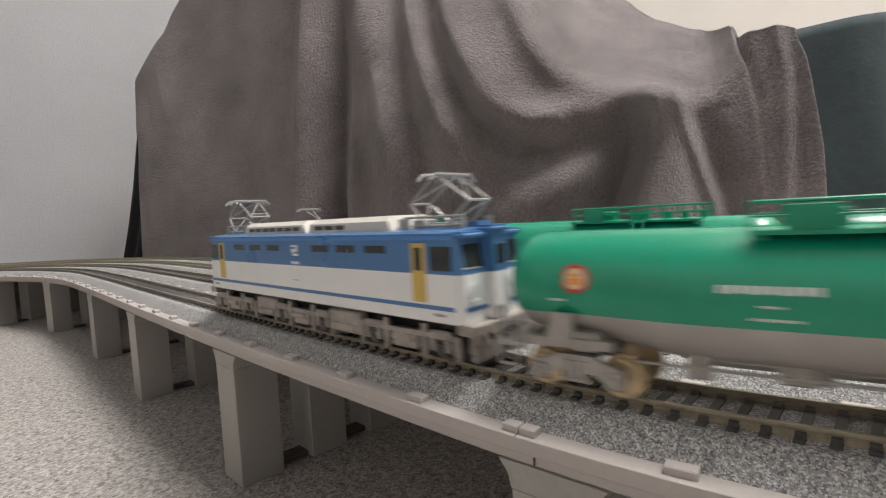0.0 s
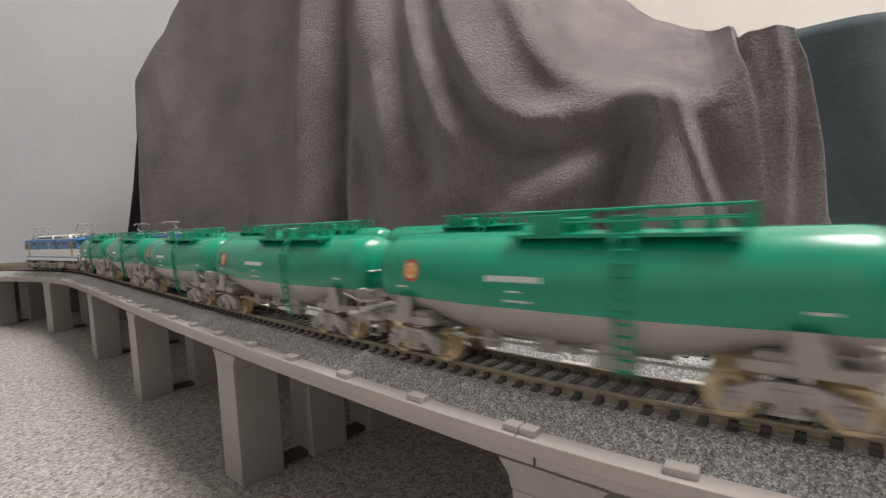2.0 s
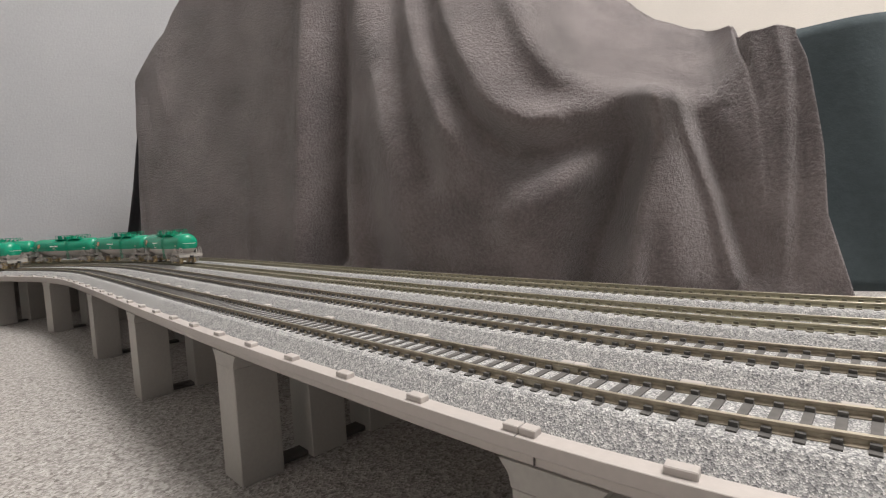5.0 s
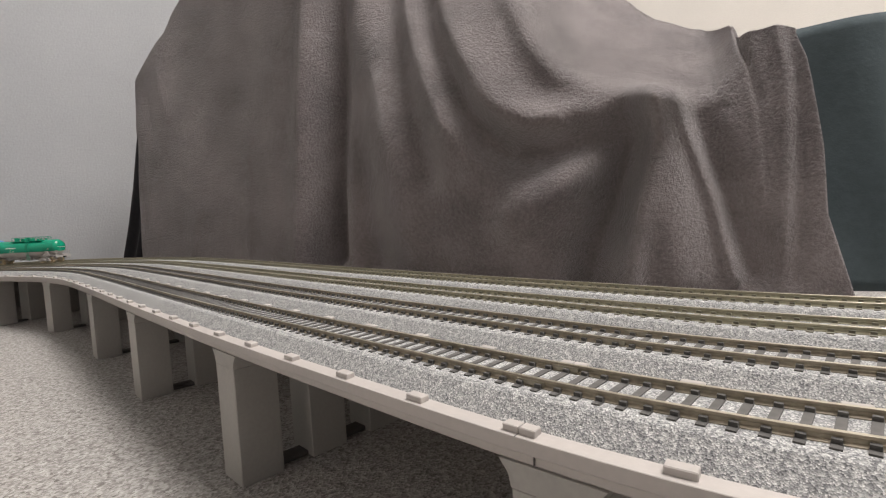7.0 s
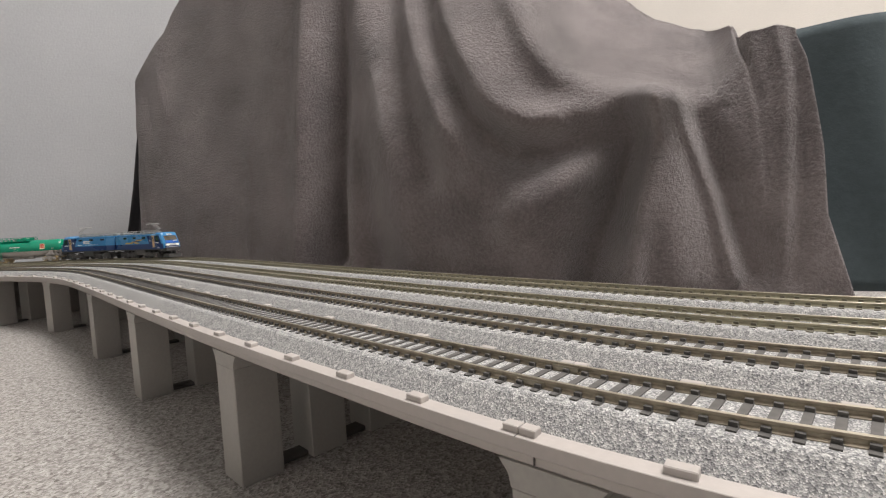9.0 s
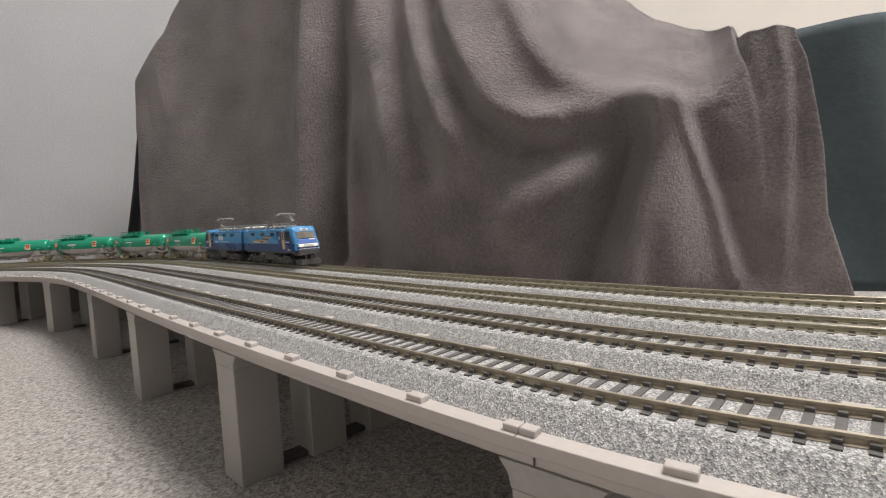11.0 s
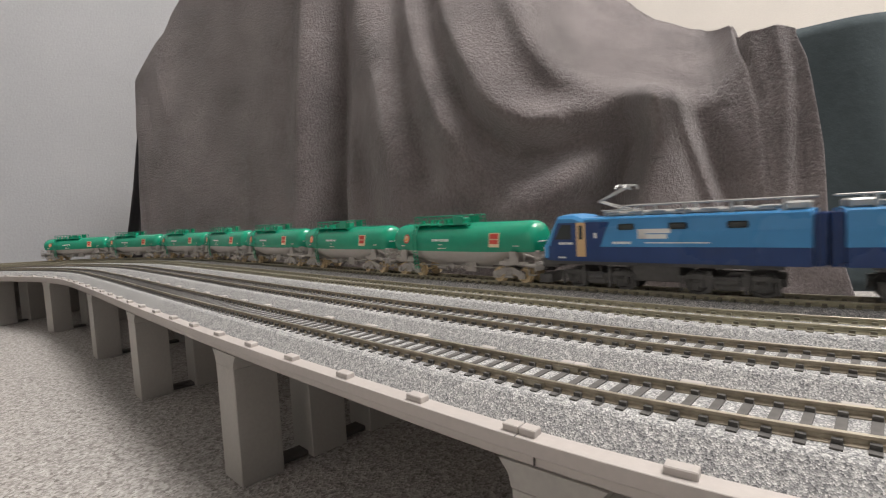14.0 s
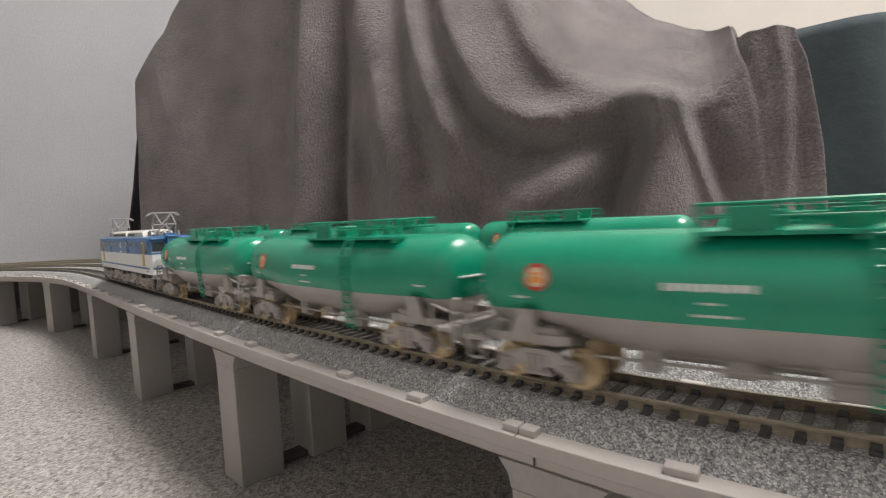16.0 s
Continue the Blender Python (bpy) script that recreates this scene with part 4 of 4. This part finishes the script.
# --- the unseen train's locomotive, known by its roof and pantographs ---
def short_locomotive():
    root = thing("electric_locomotive", "blue model electric locomotive with raised single-arm pantographs", "locomotive")
    L, w = 56.0, 9.4
    prof = [(-w, 8.6), (-w, 14.6), (-w + 0.3, 23.0), (-w + 1.6, 24.4), (w - 1.6, 24.4), (w - 0.3, 23.0), (w, 14.6), (w, 8.6)]
    ring = lambda x, k: [(x - math.copysign(max(0, z - 14.6) * k, x), y, z) for y, z in prof]
    pm("body", split_at(loft(bmesh.new(), [ring(-L, 0.2), ring(-L + 8, 0), ring(L - 8, 0), ring(L, 0.2)]), 13.0), ("bright blue paint", "cream paint"), root)
    for s in (-1, 1):
        for x in (-30, -10, 10, 30):
            pm("side_window", box(bmesh.new(), x - 3, x + 3, s * w - 0.12, s * w + 0.12, 19.6, 22.0), "window glass", root)
        for x in (-47, 47):
            pm("door", box(bmesh.new(), x - 2.2, x + 2.2, s * w - 0.15, s * w + 0.15, 10.6, 22.4, 0.1), "door tan", root)
        pm("windscreen", box(bmesh.new(), -0.2, 0.2, -7.0, 7.0, 2.0, 7.4), "window glass", root, at=Matrix.Translation((s * L * MM, 0, 14.6 * MM)) @ Matrix.Rotation(-s * math.atan(0.2), 4, "Y"))
        coupler(root, s * 55.0, s)
    bm = bmesh.new()
    box(bm, -28, 28, -5, 5, 24.2, 26.0, 0.4)
    box(bm, -44, 44, -3, 3, 24.2, 25.2, 0.3)
    pm("roof_equipment", bm, "pantograph grey", root)
    pm("underframe", box(bmesh.new(), -50, 50, -7.6, 7.6, 5.6, 8.8), "dark gear", root)
    pantograph_single(root, 33.0, 1, 26.2, 8.2)
    pantograph_single(root, -33.0, -1, 26.2, 8.2)
    for x in (-37, 0, 37):
        loco_bogie(root, x, "dark gear")
    return root


# ---- trains: vehicles with their lengths behind the train's head ----
def make_train(vehicles):
    """(thing, half length, half distance of the pivots, way round, gap behind) -> places behind the head."""
    out, back = [], 0.0
    for ob, length, pivot, middle, way in vehicles:
        out.append((ob, (back + length / 2) * MM, pivot * MM, middle * MM, way))
        back += length
    return out


PLAIN = tank_wagon(False)
SIGNED = tank_wagon(True)
XS = 1.094     # stretched to its true length
ef = cream_locomotive()
XS = 1.0
LOCAL = make_train([(ef, 120.5, 39, 0, 1)] + [(PLAIN if k == 0 else copy_thing(PLAIN, Matrix()), TANK, 29.5, 0, 1) for k in range(5)])
LOCAL_TRACK = TRACKS[0]
short = short_locomotive()
EXPRESS = make_train([(short, 118.0, 37, 0, 1)] + [(copy_thing(PLAIN, Matrix()), TANK, 29.5, 0, 1) for k in range(4)])
XS = 1.05     # the sections are a little longer than drawn
lead, trail = blue_section(True), blue_section(False)
XS = 1.0
HEAVY = make_train([(lead, 83.4, 19.45, 39.4, 1), (trail, 83.4, 19.45, 39.4, -1)] + [(SIGNED if k == 0 else copy_thing(SIGNED, Matrix()), TANK, 29.5, 0, 1) for k in range(7)])
# ---- the cloth backdrop ----
def fleece(name, low, high, nub, sheen=0.3, depth=0.0022):
    m, t, b = nodes_of(name)
    n, l = t.nodes, t.links
    co = n.new("ShaderNodeTexCoord")
    a = n.new("ShaderNodeTexNoise")
    a.inputs["Scale"].default_value, a.inputs["Detail"].default_value, a.inputs["Roughness"].default_value = nub, 5, 0.7
    c = n.new("ShaderNodeTexNoise")
    c.inputs["Scale"].default_value, c.inputs["Detail"].default_value = 14, 4
    for x in (a, c):
        l.new(co.outputs["Object"], x.inputs["Vector"])
    mix = n.new("ShaderNodeMix")
    mix.data_type = "RGBA"
    add = n.new("ShaderNodeMath")
    add.operation = "ADD"
    l.new(a.outputs["Fac"], add.inputs[0])
    l.new(c.outputs["Fac"], add.inputs[1])
    rng = n.new("ShaderNodeMapRange")
    rng.inputs["From Min"].default_value, rng.inputs["From Max"].default_value = 0.65, 1.35
    l.new(add.outputs[0], rng.inputs["Value"])
    mix.inputs["A"].default_value, mix.inputs["B"].default_value = (*low, 1), (*high, 1)
    l.new(rng.outputs["Result"], mix.inputs["Factor"])
    l.new(mix.outputs["Result"], b.inputs["Base Color"])
    b.inputs["Roughness"].default_value = 0.95
    b.inputs["Specular IOR Level"].default_value = 0.1
    b.inputs["Sheen Weight"].default_value, b.inputs["Sheen Roughness"].default_value = sheen, 0.5
    bu = n.new("ShaderNodeBump")
    bu.inputs["Strength"].default_value, bu.inputs["Distance"].default_value = 0.8, depth
    l.new(a.outputs["Fac"], bu.inputs["Height"])
    l.new(bu.outputs["Normal"], b.inputs["Normal"])
    MAT[name] = m


fleece("brown fleece", (0.095, 0.079, 0.079), (0.325, 0.278, 0.276), 360.0, 0.4, 0.0058)
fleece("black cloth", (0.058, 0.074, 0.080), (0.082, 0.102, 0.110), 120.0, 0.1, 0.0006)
# near black: the cloth beyond the blanket, and the painted shade under the far deck
fleece("soot cloth and shade", (0.016, 0.015, 0.017), (0.030, 0.028, 0.031), 120.0, 0.1, 0.0006)

CLOTH_A, CLOTH_B = np.array((-0.84, 0.19)), np.array((-0.03, 0.455))
CLOTH_WAY = (CLOTH_B - CLOTH_A) / np.linalg.norm(CLOTH_B - CLOTH_A)
CLOTH_OUT = np.array((CLOTH_WAY[1], -CLOTH_WAY[0]))      # towards the tracks


def ridge(u, z, line, width, height):
    """A rounded fold along a line of (along, up); a negative height makes a hollow."""
    best = np.full(u.shape, 9.0)
    for (a, b), (c, d) in zip(line, line[1:]):
        k = np.clip(((u - a) * (c - a) + (z - b) * (d - b)) / ((c - a) ** 2 + (d - b) ** 2), 0, 1)
        best = np.minimum(best, np.hypot(u - a - k * (c - a), z - b - k * (d - b)))
    return height * np.exp(-((best / width) ** 2))


LEAN_U = (-0.1, 0.1, 0.33, 0.38, 0.45, 0.52, 0.6, 0.7, 0.76, 0.8, 0.86)
LEAN_Z = (0, 0.08, 0.14, 0.18, 0.24, 0.32, 0.52)
# how far the cloth leans back for each metre of height: nearly upright at the foot, more towards the top
LEAN = (
    (-0.02, 0, 0.02, -0.1, -0.2, -0.2, -0.14, 0.06, 0.1, 0.14, 0.12),
    (0, 0.02, 0.02, -0.1, -0.14, -0.18, -0.12, 0.1, 0.14, 0.17, 0.14),
    (0.04, 0.05, 0.04, -0.08, 0.04, -0.02, 0, 0.16, 0.18, 0.2, 0.16),
    (0.08, 0.08, 0.06, -0.06, 0.24, 0.22, 0.2, 0.22, 0.2, 0.24, 0.18),
    (0.1, 0.1, 0.08, -0.04, 0.38, 0.44, 0.36, 0.28, 0.22, 0.26, 0.2),
    (0.12, 0.14, 0.1, 0, 0.48, 0.58, 0.5, 0.34, 0.24, 0.28, 0.22),
    (0.12, 0.14, 0.1, 0.05, 0.5, 0.6, 0.5, 0.34, 0.24, 0.28, 0.22),
)


def leaning(u, z):
    """How far back the cloth has leaned at a height."""
    zs = np.linspace(0, 0.56, 113)
    out = []
    for column in zip(*LEAN):
        slope = np.interp(zs, LEAN_Z, column)
        out.append(np.r_[0, np.cumsum((slope[1:] + slope[:-1]) / 2) * (zs[1] - zs[0])])
    out = np.array(out)
    k = np.clip(np.interp(u, LEAN_U, range(len(LEAN_U))), 0, len(LEAN_U) - 1.001)
    j = np.clip(z / 0.56, 0, 0.999) * 112
    a, b = k.astype(int), j.astype(int)
    k, j = k - a, j - b
    k = k * k * (3 - 2 * k)
    return (out[a, b] * (1 - k) + out[a + 1, b] * k) * (1 - j) + (out[a, b + 1] * (1 - k) + out[a + 1, b + 1] * k) * j


def softened(d, passes):
    for axis, reach in passes:
        d = sum(np.take(d, np.clip(np.arange(d.shape[axis]) + k, 0, d.shape[axis] - 1), axis) for k in range(-reach, reach + 1)) / (2 * reach + 1)
    return d


def blanket():
    nu, nv, nb = 520, 230, 16
    p, q = np.meshgrid(np.linspace(0, 1, nu), np.linspace(0, 1, nv))
    u0 = p * 0.875 - 0.045
    top = np.interp(u0, (0.000, 0.450, 0.600, 0.666, 0.712, 0.766, 0.787, 0.790, 0.803, 0.816, 0.825, 0.860), (0.520, 0.520, 0.440, 0.363, 0.309, 0.270, 0.239, 0.220, 0.217, 0.217, 0.215, 0.195))
    z = q * top
    left = np.interp(z, (0.000, 0.036, 0.103, 0.186, 0.252, 0.299, 0.346, 0.360, 0.386, 0.403, 0.520), (0.021, 0.023, 0.027, 0.026, 0.023, 0.019, 0.059, 0.075, 0.088, 0.102, 0.182))
    right = np.interp(z, (0.005, 0.064, 0.115, 0.155, 0.187, 0.208, 0.260), (0.854, 0.840, 0.839, 0.835, 0.831, 0.826, 0.824))
    u = left + p * (right - left)
    d = 0.003 * np.sin(u * 23 + z * 3) + 0.0015 * np.sin(u * 47 - z * 5 + 1.0)
    # folds and hollows of the hanging cloth
    for line, w, h in (
        (((0.076, 0.31), (0.081, 0.285), (0.094, 0.235)), 0.006, 0.003),
        (((0.053, 0.273), (0.066, 0.206)), 0.006, -0.003),
        (((0.254, 0.191), (0.251, 0.113), (0.245, 0.034)), 0.005, 0.003),
        (((0.15, 0.097), (0.141, 0.035)), 0.006, 0.003),
        (((0.034, 0.209), (0.047, 0.085)), 0.006, -0.004),
        (((0.386, 0.5), (0.371, 0.322), (0.359, 0.235), (0.349, 0.14), (0.339, 0.034)), 0.02, 0.015),
        (((0.383, 0.5), (0.381, 0.318), (0.38, 0.258), (0.376, 0.168), (0.367, 0.034)), 0.02, -0.055),
        (((0.393, 0.5), (0.405, 0.307), (0.415, 0.207), (0.426, 0.12), (0.428, 0.034)), 0.034, -0.027),
        (((0.401, 0.5), (0.429, 0.295), (0.453, 0.189), (0.474, 0.111), (0.488, 0.046)), 0.028, 0.012),
        (((0.419, 0.5), (0.469, 0.263), (0.504, 0.164), (0.516, 0.119)), 0.016, -0.01),
        (((0.426, 0.5), (0.477, 0.31), (0.517, 0.22), (0.542, 0.165), (0.571, 0.129)), 0.016, 0.013),
        (((0.447, 0.5), (0.509, 0.287), (0.544, 0.215), (0.568, 0.165), (0.59, 0.133)), 0.013, -0.011),
        (((0.46, 0.5), (0.534, 0.273), (0.574, 0.199), (0.596, 0.17), (0.621, 0.158), (0.654, 0.158), (0.687, 0.163), (0.719, 0.168)), 0.017, 0.016),
        (((0.545, 0.5), (0.589, 0.279), (0.604, 0.234), (0.618, 0.199), (0.633, 0.18)), 0.015, -0.006),
        (((0.524, 0.5), (0.596, 0.285), (0.611, 0.258), (0.623, 0.23), (0.648, 0.2), (0.677, 0.186), (0.695, 0.18), (0.737, 0.172)), 0.011, 0.008),
        (((0.577, 0.139), (0.625, 0.13), (0.668, 0.14), (0.698, 0.154)), 0.02, -0.02),
        (((0.714, 0.162), (0.678, 0.126), (0.644, 0.096), (0.605, 0.07)), 0.023, 0.013),
        (((0.704, 0.129), (0.689, 0.091), (0.671, 0.047), (0.663, 0.016)), 0.02, -0.03),
        (((0.726, 0.162), (0.715, 0.109), (0.707, 0.06), (0.7, 0.011)), 0.012, 0.02),
        (((0.734, 0.156), (0.732, 0.083), (0.737, 0.017)), 0.02, 0.014),
        (((0.754, 0.146), (0.762, 0.116), (0.777, 0.071), (0.793, 0.022)), 0.015, -0.013),
    ):
        d = d + ridge(u, z, line, w, h)
    # the cloth lies back over a lower support beside the tall one
    edge = np.interp(u, (0.530, 0.560, 0.591, 0.607, 0.623, 0.650, 0.678, 0.697, 0.737, 0.755, 0.770, 0.782, 0.790), (0.420, 0.350, 0.293, 0.264, 0.230, 0.198, 0.183, 0.176, 0.167, 0.160, 0.164, 0.190, 0.210))
    over = 0.008 * np.log1p(np.exp(np.clip((z - edge) / 0.008, -30, 30)))
    lie = np.interp(u, (0.530, 0.570, 0.610, 0.660, 0.770, 0.787, 0.797, 0.830), (0.000, 0.500, 1.000, 1.300, 1.300, 1.200, 0.150, 0.080))
    d = d - over * lie - leaning(u, z)
    d = softened(d, ((0, 2), (1, 3), (0, 2), (1, 2)))
    # narrow creases
    for line, w, h in (
        (((0.739, 0.167), (0.751, 0.129), (0.766, 0.081), (0.78, 0.017)), 0.006, 0.009),
        (((0.791, 0.5), (0.813, 0.215), (0.818, 0.176), (0.817, 0.1), (0.813, 0.015)), 0.006, 0.003),
        (((0.815, 0.5), (0.823, 0.208), (0.825, 0.166), (0.823, 0.099), (0.817, 0.015)), 0.007, -0.004),
        (((0.771, 0.164), (0.781, 0.19), (0.786, 0.219)), 0.007, 0.002),
        (((0.777, 0.157), (0.786, 0.187), (0.789, 0.21)), 0.008, -0.002),
    ):
        d = d + ridge(u, z, line, w, h)
    # small slack puckers in the swags
    for k in range(60):
        a, b, turn = random.uniform(0.40, 0.80), random.uniform(0.10, 0.40), random.uniform(-1.2, -0.3)
        reach = random.uniform(0.010, 0.026)
        d = d + ridge(u, z, ((a, b), (a + reach * math.cos(turn), b + reach * math.sin(turn))), random.uniform(0.004, 0.008), random.choice((-1, 1)) * random.uniform(0.0004, 0.0011))
    # the free edge curls back a little
    d = d - 0.008 * np.clip(1 - (u - left) / 0.012, 0, 1) ** 2
    x = CLOTH_A[0] + CLOTH_WAY[0] * u + CLOTH_OUT[0] * d
    y = CLOTH_A[1] + CLOTH_WAY[1] * u + CLOTH_OUT[1] * d
    rows = [np.stack([x[j], y[j], z[j]], 1) for j in range(nv)]
    for k in range(1, nb + 1):
        f = k / nb
        rows.append(np.stack([x[-1] - CLOTH_OUT[0] * 0.16 * f, y[-1] - CLOTH_OUT[1] * 0.16 * f, z[-1] + 0.008 * math.sin(math.pi * f) - 0.012 * f], 1))
    v = np.concatenate(rows)
    n = len(rows)
    faces = [(j * nu + i, j * nu + i + 1, (j + 1) * nu + i + 1, (j + 1) * nu + i) for j in range(n - 1) for i in range(nu - 1)]
    me = bpy.data.meshes.new("blanket")
    me.from_pydata([tuple(c) for c in v.tolist()], [], faces)
    me.materials.append(MAT["brown fleece"])
    me.polygons.foreach_set("use_smooth", [True] * len(me.polygons))
    ob = new("blanket", me)
    solid = ob.modifiers.new("thickness", "SOLIDIFY")
    solid.thickness, solid.offset = 0.003, -1
    return tagged(ob, "taupe brown fleece blanket draped in deep folds as a backdrop", "blanket")


blanket()


def dark_screen():
    nu, nv = 80, 24
    verts, faces = [], []
    for j in range(nv + 1):
        for i in range(nu + 1):
            u, z = 0.806 + 0.75 * i / nu, 0.226 * j / nv
            z *= 1 + 0.035 * (i / nu)
            d = -0.05 - 0.2 * z + 0.006 * math.sin(u * 31) + 0.003 * math.sin(u * 70 + z * 12)
            c = CLOTH_A + CLOTH_WAY * u + CLOTH_OUT * d
            verts.append((c[0], c[1], z))
    for j in range(nv):
        for i in range(nu):
            a = j * (nu + 1) + i
            faces.append((a, a + 1, a + nu + 2, a + nu + 1))
    me = bpy.data.meshes.new("dark_sheet")
    me.from_pydata(verts, [], faces)
    me.materials.append(MAT["black cloth"])
    me.polygons.foreach_set("use_smooth", [True] * len(me.polygons))
    ob = new("dark_sheet", me)
    solid = ob.modifiers.new("thickness", "SOLIDIFY")
    solid.thickness = 0.004
    return tagged(ob, "smooth blue-black cloth hanging beside the brown blanket", "cloth")


dark_screen()


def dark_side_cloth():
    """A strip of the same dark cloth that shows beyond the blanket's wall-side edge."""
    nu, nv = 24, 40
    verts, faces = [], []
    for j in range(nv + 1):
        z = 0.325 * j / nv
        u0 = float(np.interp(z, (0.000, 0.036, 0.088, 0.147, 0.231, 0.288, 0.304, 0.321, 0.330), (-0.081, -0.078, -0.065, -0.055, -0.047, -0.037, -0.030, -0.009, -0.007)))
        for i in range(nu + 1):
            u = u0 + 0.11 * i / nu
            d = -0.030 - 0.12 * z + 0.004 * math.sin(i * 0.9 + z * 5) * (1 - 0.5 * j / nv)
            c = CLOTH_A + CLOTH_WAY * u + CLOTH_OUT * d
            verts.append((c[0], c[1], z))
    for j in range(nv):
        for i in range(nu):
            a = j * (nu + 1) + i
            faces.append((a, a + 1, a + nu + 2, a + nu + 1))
    me = bpy.data.meshes.new("dark_sheet")
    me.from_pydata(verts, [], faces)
    me.materials.append(MAT["soot cloth and shade"])
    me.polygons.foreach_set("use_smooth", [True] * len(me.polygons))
    ob = new("dark_sheet", me)
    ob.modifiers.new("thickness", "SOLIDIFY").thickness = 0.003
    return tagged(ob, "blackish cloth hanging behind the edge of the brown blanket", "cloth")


dark_side_cloth()


def deck_shade_sheet():
    """A near-black sheet added behind the outer piers at the far bend, for the shade under the deck."""
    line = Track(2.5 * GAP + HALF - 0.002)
    me = sweep_mesh("dark_sheet", line, [(-0.0012, 0.0), (-0.0012, 0.0395), (0.0012, 0.0395), (0.0012, 0.0)], "soot cloth and shade", 0.0, 0.60, 1.02, 0.01)
    ob = new("dark_sheet", me)
    return tagged(ob, "added near-black sheet standing for the shade below the outer viaduct", "cloth")


deck_shade_sheet()
# ---- pieces of the tracks ----
for number, track in enumerate(TRACKS):
    sleepers(track, LINES[number], -0.05, 220 if number < 2 else 200, SLEEPERS[number // 2])


# ---- movement ----
def run_train(train, track, head, sense):
    """Keys every vehicle and its bogies. head: seconds and how far the train's head has come, in metres along the track;
    sense: 1 for running away from the camera's side, -1 for the other way."""
    times = [k * 0.25 for k in range(65)]
    ht, hs = [h[0] for h in head], [h[1] for h in head]
    for ob, back, pivot, middle, way in train:
        rows, turns = [], {-1: [], 1: []}
        for t in times:
            s = float(np.interp(t, ht, hs)) - sense * back
            a, b = track.at(s + sense * pivot), track.at(s - sense * pivot)
            d = a - b
            ahead = math.atan2(d[1], d[0])
            m = Matrix.Translation(((a[0] + b[0]) / 2, (a[1] + b[1]) / 2, RAIL_Z)) @ Matrix.Rotation(ahead + (0 if way > 0 else math.pi), 4, "Z") @ Matrix.Translation((-middle, 0, 0))
            rows.append((t, m))
            for k in (-1, 1):
                p = track.spot(s + sense * k * pivot, 0)
                v = p.to_3x3() @ Vector((sense, 0, 0))
                turn = math.atan2(v.y, v.x) - ahead
                turns[k].append((turn + math.pi) % (2 * math.pi) - math.pi)
        walk(ob, rows)
        for wheels in [c for c in ob.children if c.name.startswith("bogie")]:
            x = wheels.matrix_basis.translation.x
            k = (1 if x > middle else -1) * way
            if abs(x - middle) < 0.001:
                continue
            walk(wheels, [(t, Matrix.Translation((x, 0, 0)) @ Matrix.Rotation(r, 4, "Z")) for t, r in zip(times, turns[k])])


def motions():
    loop = TRACKS[0].length
    run_train(LOCAL, TRACKS[0], [(0.0, 0.1724), (0.5, 0.2676), (1.0, 0.3665), (1.5, 0.4602), (2.4, 0.6430), (5.0, 0.1724 + 5 * 0.1965), (13.5, loop - 0.1313), (14.5, 0.0607 + loop), (16.0, 0.0607 + 1.5 * 0.1945 + 0.004 + loop)], 1)
    run_train(EXPRESS, TRACKS[2], [(0.0, 0.315), (3.5, 0.305 + 3.5 * 0.1165 + 0.003), (16.0, 0.308 + 16 * 0.1165)], 1)
    run_train(HEAVY, TRACKS[3], [(0.0, 0.5304 + 9 * 0.1176), (9.0, 0.5304), (11.5, 0.2185), (12.5, 0.105), (13.0, 0.056), (13.5, 0.000), (14.0, -0.067), (16.0, -0.067 - 2.0 * 0.1160)], -1)


motions()
